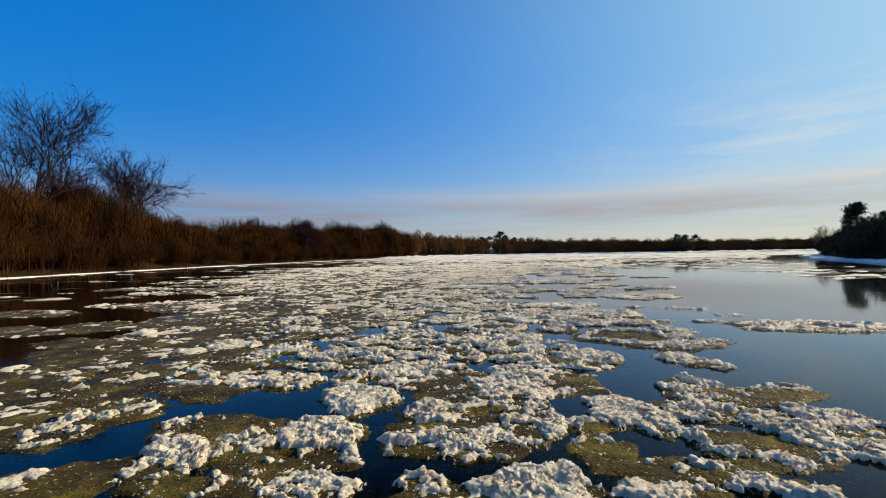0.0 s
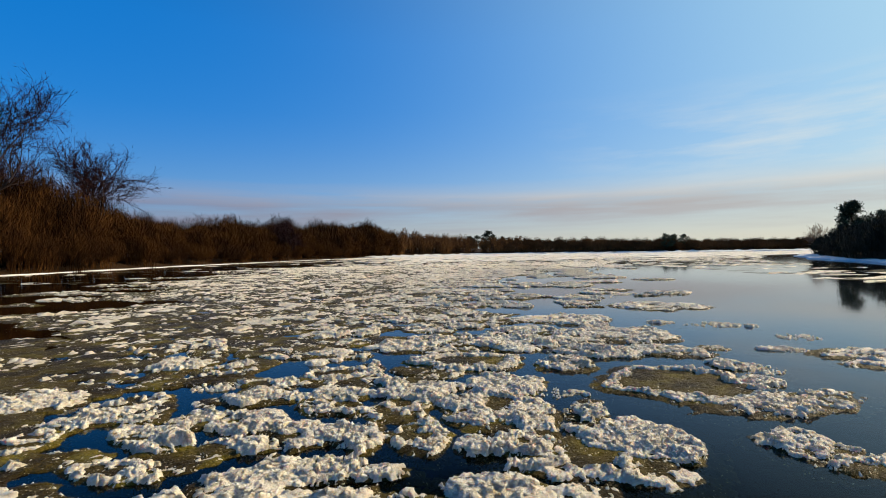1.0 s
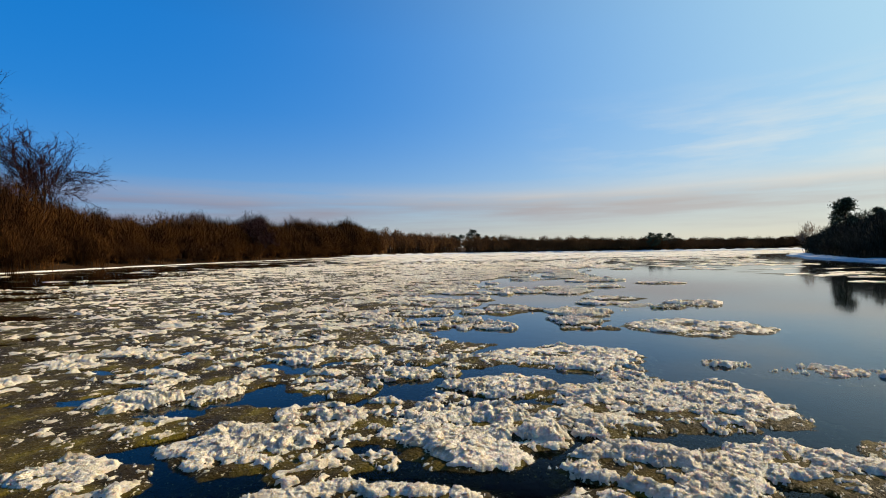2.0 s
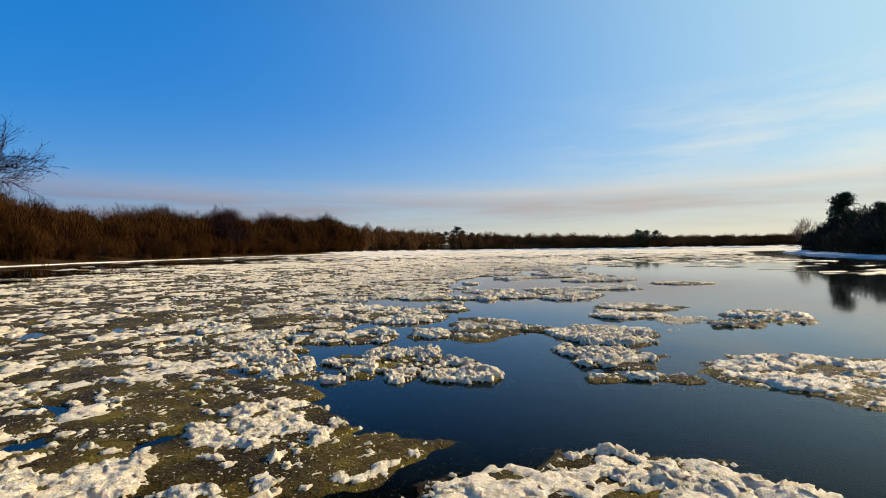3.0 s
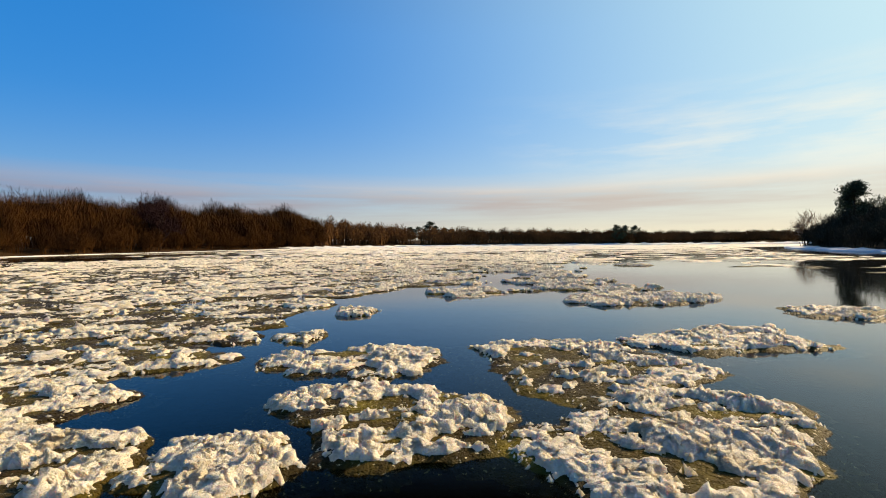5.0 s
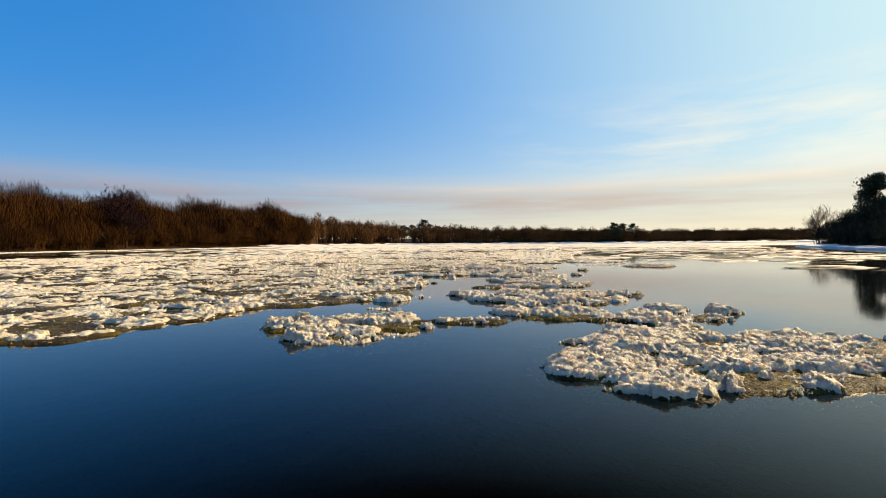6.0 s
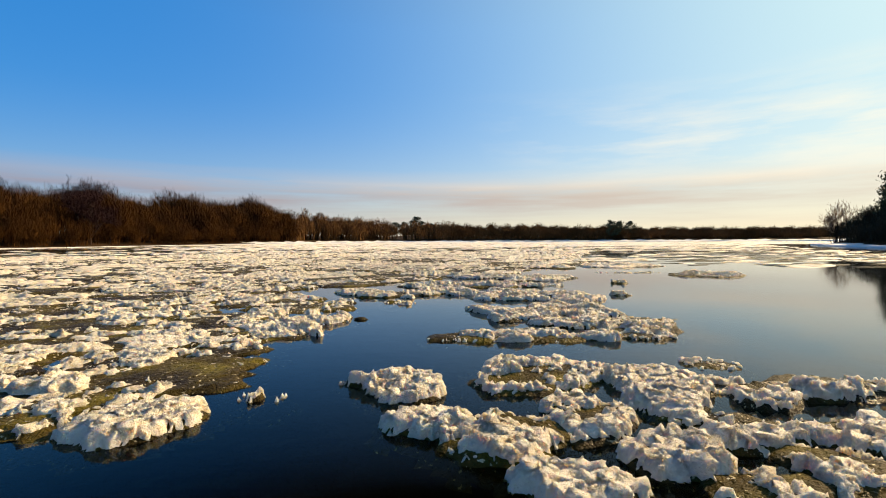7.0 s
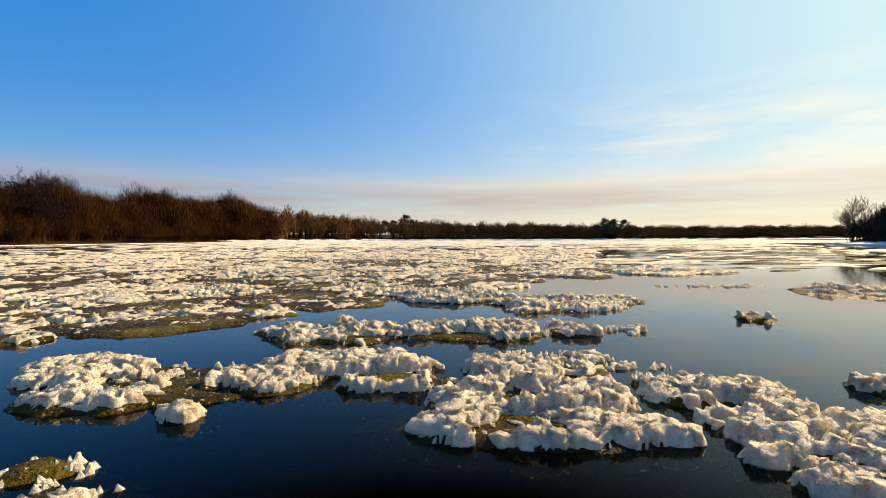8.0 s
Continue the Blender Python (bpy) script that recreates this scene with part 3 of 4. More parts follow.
hero(-0.84, 13.86, 1.81, 1.71, -11, 525, 0.8, cell=0.02)
hero(0.60, 13.76, 1.63, 1.02, -17, 526, 0.8, cell=0.02)
hero(1.23, 14.00, 1.67, 1.32, -18, 527, 0.85, cell=0.02)
hero(2.43, 14.57, 1.47, 1.62, -21, 528, 0.8, cell=0.02)
hero(2.87, 12.35, 0.50, 0.49, -25, 529, 0.9)
hero(3.05, 11.65, 0.55, 0.50, -10, 530, 0.85)
hero(3.77, 11.36, 1.10, 0.75, -19, 531, 0.8)
hero(4.60, 11.13, 0.95, 0.62, -10, 532, 0.95)
hero(5.26, 11.46, 0.86, 0.79, -24, 533, 0.75)
hero(4.91, 12.84, 2.34, 1.68, -15, 534, 0.8, cell=0.02)
hero(5.67, 10.58, 1.13, 0.60, -32, 535, 0.95, lump=1.3)
hero(5.24, 10.21, 1.46, 0.68, -12, 536, 0.85)
hero(5.39, 9.92, 0.68, 0.44, -13, 537, 0.3, label=OLIVE)
hero(4.56, 9.90, 0.51, 0.16, -9, 538, 0.9)
hero(3.18, 10.51, 0.85, 0.54, -9, 539, 0.95)
hero(3.48, 9.95, 0.49, 0.51, -42, 540, 0.98, lump=1.4)
hero(3.84, 10.51, 0.97, 0.51, -9, 541, 0.95)
hero(4.11, 10.12, 0.73, 0.69, -54, 542, 0.8)
hero(2.99, 10.05, 0.56, 0.28, -9, 543, 0.9)
hero(5.54, 9.45, 0.28, 0.24, -25, 544, 0.95)
hero(5.89, 11.18, 0.65, 0.28, -10, 545, 0.1, label=OLIVE)
hero(7.03, 12.09, 0.47, 0.47, -11, 546, 0.3, label=OLIVE)
hero(7.63, 11.57, 0.56, 0.24, -13, 547, 0.1, label=OLIVE)
hero(8.26, 11.54, 0.72, 0.52, -19, 548, 0.15, label=OLIVE)
# the bay of open water
hero(2.41, 16.56, 0.69, 0.56, 46, 549, 0.98, lump=1.4)
hero(1.90, 17.19, 0.97, 0.53, -15, 550, 0.85)
hero(2.96, 16.00, 0.31, 0.22, -13, 551, 0.98)
hero(1.90, 16.76, 0.32, 0.49, 6, 552, 0.6)
hero(2.26, 16.18, 0.33, 0.21, -17, 553, 0.6)
hero(2.63, 16.24, 0.52, 0.33, 19, 554, 0.3, label=OLIVE)
hero(3.15, 16.80, 0.77, 0.87, 1, 555, 0.75)
hero(3.29, 16.29, 0.47, 0.57, 10, 556, 0.85)
hero(3.81, 17.00, 1.05, 0.75, -22, 557, 0.8)
hero(4.17, 17.20, 0.55, 0.42, -28, 558, 0.9)
hero(4.38, 16.33, 0.90, 0.69, -11, 559, 0.4, label=OLIVE)
hero(3.75, 15.95, 0.42, 0.37, -2, 560, 0.9)
hero(4.49, 15.86, 1.21, 0.47, -9, 561, 0.95, lump=1.2)
hero(3.71, 16.41, 0.91, 0.50, -5, 562, 0.75)
hero(3.39, 18.46, 0.97, 1.08, -20, 563, 0.85)
hero(2.57, 18.52, 1.19, 1.04, -18, 564, 0.85)
hero(1.62, 18.91, 0.76, 0.86, -6, 565, 0.85)
hero(0.61, 19.72, 0.84, 0.83, -13, 566, 0.9, cell=0.02)
hero(0.83, 18.74, 0.85, 0.59, -12, 567, 0.85)
hero(4.43, 18.50, 0.92, 0.75, -23, 568, 0.85)
hero(5.47, 18.91, 1.58, 2.05, -16, 569, 0.4, label=OLIVE)
hero(3.97, 20.47, 1.94, 2.07, -9, 570, 0.85, cell=0.02)
hero(1.12, 18.00, 0.67, 0.61, -12, 571, 0.7)
hero(1.90, 17.79, 1.23, 0.49, -24, 572, 0.6)
hero(6.35, 18.51, 0.84, 0.46, -28, 573, 0.35, label=OLIVE)
hero(7.33, 17.73, 1.87, 1.64, -25, 574, 0.85)
hero(6.42, 16.67, 0.93, 0.63, -40, 575, 0.95)
hero(6.68, 16.32, 1.24, 0.72, -6, 576, 0.8)
hero(6.42, 16.02, 0.96, 0.49, -20, 577, 0.65)
hero(6.09, 15.45, 0.55, 0.32, -8, 578, 0.5)
hero(6.45, 15.39, 0.38, 0.23, -31, 579, 0.95)
hero(6.83, 15.26, 0.61, 0.27, -17, 580, 0.7)
hero(8.77, 19.56, 1.62, 0.82, -21, 581, 0.9, cell=0.02)
hero(9.51, 18.86, 1.18, 0.89, -13, 582, 0.15, label=OLIVE)
hero(9.79, 20.72, 1.91, 1.13, -17, 583, 0.7, cell=0.02)
hero(10.25, 18.23, 1.14, 0.83, -21, 584, 0.8)
hero(8.73, 17.90, 0.34, 0.22, -13, 585, 0.2, label=OLIVE)
hero(8.22, 16.04, 0.30, 0.28, -11, 586, 0.2, label=OLIVE)
# the open stretch half way
hero(3.94, 21.92, 0.66, 0.33, -8, 587, 0.9)
hero(4.51, 21.46, 1.15, 0.42, -29, 588, 0.95, lump=1.2)
hero(4.78, 21.08, 0.23, 0.38, 3, 589, 0.9)
hero(4.28, 21.21, 0.32, 0.29, -7, 590, 0.9)
hero(4.38, 21.42, 1.11, 0.92, -13, 591, 0.3, label=OLIVE)
hero(5.07, 21.59, 1.47, 0.82, -13, 592, 0.68)
hero(5.27, 21.85, 0.92, 0.35, -13, 593, 0.9)
hero(5.62, 22.61, 0.44, 0.47, -9, 594, 1, lump=1.6)
hero(2.60, 24.17, 1.26, 0.84, -20, 595, 0.9)
hero(3.92, 24.83, 0.97, 1.18, -10, 596, 0.9, cell=0.02)
hero(4.98, 24.06, 1.53, 0.98, -26, 597, 0.95)
hero(4.94, 24.90, 1.31, 1.24, -14, 598, 0.9, cell=0.02)
hero(5.79, 23.70, 0.91, 0.79, -21, 599, 0.7)
hero(6.56, 23.53, 1.02, 0.82, -17, 600, 0.9)
hero(5.63, 27.22, 1.40, 1.11, -32, 601, 0.8, cell=0.02)
hero(6.29, 30.34, 1.51, 1.51, -17, 602, 0.85, cell=0.03)
hero(6.67, 26.94, 0.78, 0.64, -16, 603, 0.8, cell=0.02)
hero(7.41, 25.56, 1.80, 1.31, -11, 604, 0.9, cell=0.02)
hero(7.63, 24.10, 1.73, 1.09, -8, 605, 0.9)
hero(7.66, 23.58, 1.07, 0.71, -5, 606, 0.6)
hero(9.44, 24.80, 2.24, 2.02, -11, 607, 0.8, cell=0.02)
hero(8.91, 23.09, 1.74, 1.23, -45, 608, 0.85)
hero(9.50, 23.45, 1.51, 1.13, -21, 609, 0.9)
hero(11.64, 25.47, 2.24, 1.42, -10, 610, 0.85, cell=0.02)
hero(15.17, 26.57, 2.10, 1.55, -14, 611, 0.85, cell=0.02)
hero(9.40, 21.15, 0.85, 0.92, -30, 612, 0.25, label=OLIVE)
hero(9.76, 21.01, 1.04, 0.67, -6, 613, 0.95)
hero(8.63, 20.18, 0.60, 0.36, -12, 614, 0.95)
# scattered floes before the last rafts
hero(7.42, 29.05, 0.89, 0.46, -12, 615, 0.95)
hero(7.29, 28.63, 0.68, 0.37, -19, 616, 0.98)
hero(6.56, 30.25, 0.76, 0.45, -8, 617, 0.8)
hero(11.57, 26.98, 0.09, 0.09, -36, 618, 0.1, label=OLIVE)
# the rounded raft
hero(11.94, 29.09, 0.89, 0.93, -25, 619, 0.95)
hero(12.81, 29.67, 1.65, 0.98, -5, 620, 0.95)
hero(12.88, 28.95, 1.03, 0.93, -14, 621, 0.95)
hero(12.04, 28.62, 0.97, 0.57, -22, 622, 0.9)
hero(12.75, 28.44, 0.95, 0.48, -6, 623, 0.85)
hero(13.87, 29.34, 1.01, 1.22, -36, 624, 0.9)
hero(13.70, 28.74, 1.01, 0.92, -14, 625, 0.95)
hero(14.49, 29.00, 0.66, 1.05, -35, 626, 0.9)
hero(13.13, 28.34, 0.79, 0.34, -4, 627, 0.75)
# the rafts on both sides
hero(9.47, 31.41, 0.98, 0.53, -8, 628, 0.95, lump=1.1)
hero(9.81, 30.82, 1.00, 0.52, 1, 629, 0.98, lump=1.3)
hero(10.12, 30.55, 0.36, 0.15, 1, 630, 0.85)
hero(10.00, 30.65, 1.25, 0.57, -1, 631, 0.2, label=OLIVE)
hero(10.34, 31.52, 1.22, 0.51, -11, 632, 0.98, lump=1.2)
hero(10.38, 31.09, 0.84, 0.50, -22, 633, 0.8)
hero(10.85, 30.97, 0.15, 0.11, -14, 634, 0.9)
hero(11.42, 31.18, 0.89, 0.26, -11, 635, 0.35, label=OLIVE)
hero(11.64, 31.17, 0.36, 0.15, -14, 636, 0.85)
hero(8.20, 32.96, 0.66, 0.97, -5, 637, 0.95)
hero(10.46, 32.49, 0.49, 0.18, -14, 638, 0.1, label=OLIVE)
hero(11.25, 33.77, 0.37, 0.25, -15, 639, 0.2, label=OLIVE)
hero(12.15, 31.73, 0.53, 0.55, -14, 640, 0.98)
hero(12.46, 31.50, 0.69, 0.66, -42, 641, 0.95)
hero(12.99, 31.38, 0.68, 0.66, -14, 642, 0.85)
hero(12.83, 31.10, 1.11, 0.41, -14, 643, 0.6)
hero(13.71, 31.06, 0.73, 0.68, -14, 644, 0.8)
hero(14.28, 31.38, 0.62, 0.72, -53, 645, 0.98)
hero(14.82, 31.02, 0.47, 0.40, -24, 646, 0.75)
hero(13.45, 30.84, 0.51, 0.68, -72, 647, 0.85)
hero(13.62, 30.60, 0.52, 0.66, -70, 648, 0.9)
hero(12.84, 30.16, 0.53, 0.53, -43, 649, 0.98, lump=1.2)
hero(12.40, 30.03, 0.13, 0.19, -13, 650, 0.95)
hero(12.61, 29.84, 0.60, 0.35, -22, 651, 0.98, lump=1.2)
hero(13.48, 30.20, 0.51, 0.21, -16, 652, 0.8)
hero(13.30, 30.01, 0.39, 0.20, -13, 653, 0.95)
hero(13.06, 29.85, 0.35, 0.16, -13, 654, 0.9)
hero(14.23, 30.62, 0.52, 0.33, -20, 655, 0.8)
# the great raft
hero(12.47, 32.88, 0.61, 0.60, -32, 656, 0.95)
hero(13.06, 33.72, 1.08, 0.82, -7, 657, 0.9)
hero(12.59, 32.43, 0.57, 0.27, -18, 658, 0.98, lump=1.2)
hero(13.64, 33.25, 0.62, 0.96, -24, 659, 0.95)
hero(13.00, 32.98, 0.54, 0.57, -50, 660, 0.95)
hero(13.14, 32.53, 0.47, 0.44, -34, 661, 0.95)
hero(13.32, 32.23, 0.55, 0.26, -14, 662, 0.98, lump=1.1)
hero(13.63, 32.67, 0.43, 0.51, -55, 663, 0.9)
hero(14.14, 33.02, 0.36, 0.43, -14, 664, 0.6)
hero(14.64, 33.06, 0.89, 0.47, -6, 665, 0.5)
hero(14.13, 32.51, 0.64, 0.38, -20, 666, 0.9)
hero(13.71, 32.29, 0.50, 0.38, -19, 667, 0.45, label=OLIVE)
hero(14.41, 33.70, 0.50, 0.28, -14, 668, 0.3, label=OLIVE)
hero(14.10, 33.30, 0.49, 0.43, -29, 669, 0.2, label=OLIVE)
hero(12.12, 33.75, 0.65, 0.56, -36, 670, 0.95)
hero(12.14, 33.14, 0.38, 0.36, -52, 671, 0.9)
hero(9.89, 34.23, 0.72, 0.41, -23, 672, 0.95)
hero(10.17, 33.64, 0.40, 0.37, -19, 673, 0.95, lump=1.1)
hero(10.70, 33.49, 0.72, 0.54, 12, 674, 0.95)
hero(10.51, 34.07, 0.49, 0.29, -28, 675, 0.85)
hero(9.31, 34.99, 0.29, 0.54, -14, 676, 0.9)
hero(10.07, 34.73, 0.94, 0.68, -14, 677, 0.9)
hero(10.33, 34.73, 0.26, 0.39, -14, 678, 0.95)
hero(11.25, 33.75, 0.11, 0.11, -14, 679, 0.8)
# the channel and its shores
hero(12.76, 35.04, 0.45, 0.33, -17, 680, 0.75)
hero(13.00, 34.99, 0.47, 0.36, -19, 681, 0.95)
hero(13.50, 34.95, 0.79, 0.22, -12, 682, 0.9)
hero(13.35, 34.84, 0.52, 0.25, -12, 683, 0.95)
hero(13.76, 34.75, 0.56, 0.30, -14, 684, 0.98, lump=1.2)
hero(14.14, 34.70, 0.38, 0.33, -8, 685, 0.85)
hero(14.55, 34.99, 0.50, 0.60, -14, 686, 0.35, label=OLIVE)
hero(14.61, 34.67, 0.55, 0.36, -9, 687, 0.95)
hero(14.93, 34.85, 0.47, 0.34, -18, 688, 0.8)
hero(13.78, 36.22, 1.01, 0.53, -61, 689, 0.95)
hero(14.58, 36.23, 1.13, 1.06, -27, 690, 0.95)
hero(13.63, 35.91, 0.39, 0.46, -41, 691, 0.95)
hero(14.29, 35.41, 1.10, 0.48, -21, 692, 0.95)
hero(14.46, 35.67, 0.81, 0.49, -23, 693, 0.85)
hero(15.11, 35.47, 0.88, 0.28, -11, 694, 0.25, label=OLIVE)
hero(14.97, 35.11, 0.74, 0.39, -11, 695, 0.35, label=OLIVE)
hero(10.72, 36.61, 0.30, 0.69, -14, 696, 0.95)
hero(10.87, 36.90, 0.51, 0.58, -15, 697, 0.95)
hero(11.45, 36.27, 0.76, 0.43, -11, 698, 0.9)
hero(11.27, 35.86, 0.65, 0.32, -20, 699, 0.8)
hero(11.51, 35.53, 0.13, 0.17, 39, 700, 0.95)
hero(11.76, 36.47, 0.26, 0.23, -15, 701, 0.9)
hero(11.40, 36.72, 0.21, 0.25, -15, 702, 0.9)
hero(11.98, 36.29, 0.17, 0.12, -15, 703, 0.7)
hero(11.30, 35.60, 0.27, 0.15, -20, 704, 0.5)
# the far end of the way
hero(12.05, 38.97, 0.73, 0.73, -5, 705, 0.95, lump=1.2)
hero(12.43, 38.39, 0.92, 0.37, -12, 706, 0.6)
hero(12.82, 38.11, 0.27, 0.18, -31, 707, 0.9)
hero(12.60, 38.67, 0.67, 0.49, -10, 708, 0.6)
hero(13.14, 38.54, 0.58, 0.54, -12, 709, 0.9)
hero(13.60, 38.67, 1.23, 0.42, -15, 710, 0.98)
hero(13.83, 38.29, 0.68, 0.33, -10, 711, 0.8)
hero(13.52, 39.69, 1.32, 0.71, -15, 712, 0.9)
hero(14.65, 39.43, 1.33, 0.57, -16, 713, 0.9)
hero(12.50, 37.67, 0.28, 0.22, 6, 714, 0.98)
hero(12.67, 37.42, 0.21, 0.09, -15, 715, 0.8)
hero(12.59, 37.56, 0.42, 0.34, -15, 716, 0.1, label=OLIVE)
hero(14.30, 37.53, 1.16, 0.37, -19, 717, 0.85)
hero(14.35, 37.85, 1.04, 0.50, -8, 718, 0.95, lump=1.1)
hero(14.55, 38.28, 0.55, 0.62, -34, 719, 0.95)
hero(14.88, 38.10, 0.37, 0.49, -33, 720, 0.85)
hero(16.21, 40.70, 2.05, 1.32, 6, 721, 0.9)
hero(15.50, 39.31, 0.52, 0.50, -21, 722, 0.7)
hero(15.93, 39.23, 0.49, 0.29, -22, 723, 0.15, label=OLIVE)
hero(14.94, 38.56, 0.82, 0.37, -18, 724, 0.15, label=OLIVE)
hero(15.29, 38.16, 0.51, 0.33, -18, 725, 0.2, label=OLIVE)
hero(15.22, 37.77, 0.47, 0.37, -57, 726, 0.98)
hero(15.54, 37.63, 0.35, 0.37, -30, 727, 0.9)
hero(15.48, 37.41, 0.29, 0.26, -45, 728, 0.9)
hero(15.18, 37.32, 0.38, 0.38, -49, 729, 0.95)
hero(15.45, 37.17, 0.41, 0.38, -54, 730, 0.95, lump=1.1)
hero(15.01, 37.10, 0.19, 0.12, -19, 731, 0.98)
hero(15.21, 36.99, 0.32, 0.34, -67, 732, 0.95, lump=1.1)
hero(15.07, 36.85, 0.35, 0.17, -29, 733, 0.95)
hero(15.68, 37.17, 0.22, 0.38, -48, 734, 0.3, label=OLIVE)
hero(15.70, 37.33, 0.19, 0.14, -28, 735, 0.15, label=OLIVE)
hero(17.53, 39.35, 0.36, 0.36, -15, 736, 0.5)
hero(16.29, 37.54, 0.33, 0.21, -38, 737, 0.8)
hero(20.93, 40.66, 1.74, 1.42, -16, 738, 0.7)
hero(19.58, 41.90, 1.60, 0.51, -16, 739, 0.15, label=OLIVE, cell=0.02)
hero(21.19, 44.93, 2.80, 2.67, -25, 740, 0.85, cell=0.03)
hero(15.12, 41.80, 1.74, 1.36, -27, 741, 0.85)

# ---- the dense field: floes packed left of an uneven edge, with pools of open water
EDGE_Y = [-8, 1, 4, 6, 8, 11, 14, 16.5, 18, 19, 21, 23, 24, 25.2, 26, 28, 31, 31.6, 32.3, 33.4, 34, 35.5, 37.3, 38.6, 39.4, 40.1, 40.8, 41.8, 42.8, 44.5, 47, 53, 65, 90, 150]
EDGE_X = [3.4, 3.4, 2.6, 3.4, 2.2, 3.0, 3.4, 1.6, 1.8, 2.6, 3.8, 2.9, 3.2, 4.2, 5.4, 6.1, 6.4, 7.2, 8.4, 9.2, 10.6, 11.4, 11.9, 11.6, 9.6, 11.2, 12.6, 14.3, 16.0, 18.6, 21, 24, 32, 48, 70]
RIM_Y = [-8, 6, 12, 20, 30, 38, 46, 60, 85, 116, 140]
RIM_X = [-5.5, -7, -7.5, -9.5, -14, -15, -13, -12, -10, -12, -6]
POOLS = [(-2.4, 3.8, 1.2, 0.6), (-3.5, 2.3, 0.5, 0.6), (-0.5, 2.8, 0.4, 0.5), (-0.3, 1.8, 0.2, 0.4), (3.4, 4.5, 0.7, 1.2), (1.1, 1.8, 0.4, 0.3), (0.9, 5.1, 0.4, 0.4), (-1.6, 11.6, 0.5, 0.8),
         (-1.2, 8.7, 0.3, 0.5), (0.6, 9.0, 0.5, 0.7), (0.0, 7.6, 0.3, 0.3), (0.9, 11.9, 0.3, 0.6), (3.8, 13.4, 0.5, 1.0), (2.1, 7.7, 0.8, 0.4), (-1.7, 12.0, 0.4, 1.0), (-0.2, 11.1, 0.7, 0.2),
         (0.9, 11.6, 0.6, 0.6), (0.6, 13.1, 0.8, 0.4), (2.3, 11.5, 0.5, 0.5), (3.1, 17.6, 0.7, 0.5), (3.1, 16.2, 0.1, 0.2), (3.5, 19.6, 0.4, 0.4)]


def rim(y):
    """The ragged left rim of the packed ice."""
    return np.interp(y, RIM_Y, RIM_X) + (1.0 + 0.03 * y) * (np.sin(0.7 * y) + 0.7 * np.sin(1.9 * y + 1) + 0.4 * np.sin(5.1 * y))


def in_field(x, y):
    if not rim(y) - (7 if math.sin(2.2 * y + 0.35 * x) + math.sin(0.9 * y - 0.5 * x) > 0.9 else 0) < x < np.interp(y, EDGE_Y, EDGE_X):
        return False
    return all(((x - a) / c) ** 2 + ((y - b) / d) ** 2 > 1.0 for a, b, c, d in POOLS)


def scatter():
    """Places (x, y, size, turn) of the packed floes; blue noise with a grid."""
    rng = np.random.default_rng(11)
    cells, out = {}, []

    def free(x, y, r):
        for i in range(int(x // 1.2) - 1, int(x // 1.2) + 2):
            for j in range(int(y // 1.2) - 1, int(y // 1.2) + 2):
                for a, b, c in cells.get((i, j), ()):
                    if (a - x) ** 2 + (b - y) ** 2 < (0.64 * (r + c)) ** 2:
                        return False
        return True

    def near_hero(x, y, r):
        for a, b, L, D, rot in HEROES:
            c, s = math.cos(radians(rot)), math.sin(radians(rot))
            u, v = (x - a) * c + (y - b) * s, -(x - a) * s + (y - b) * c
            if (u / (L / 2 + r * 0.25)) ** 2 + (v / (D / 2 + r * 0.25)) ** 2 < 1:
                return True
        return False

    for size, tries in ((0.62, 4500), (0.45, 8000), (0.3, 13000), (0.18, 12000)):
        for _ in range(tries):
            y = rng.uniform(-4.5, 62)
            x = rng.uniform(-20, 30)
            r = size * rng.uniform(0.8, 1.2)
            if y > 36 and x < 10 and rng.random() < 0.35 and math.sin(1.3 * y + 0.2 * x) + math.sin(0.43 * y + 1) < 0.3:
                continue
            if in_field(x, y) and free(x, y, r) and not near_hero(x, y, r):
                cells.setdefault((int(x // 1.2), int(y // 1.2)), []).append((x, y, r))
                out.append((x, y, r, rng.uniform(-30, 30) + 180 * rng.integers(0, 2)))
    return out


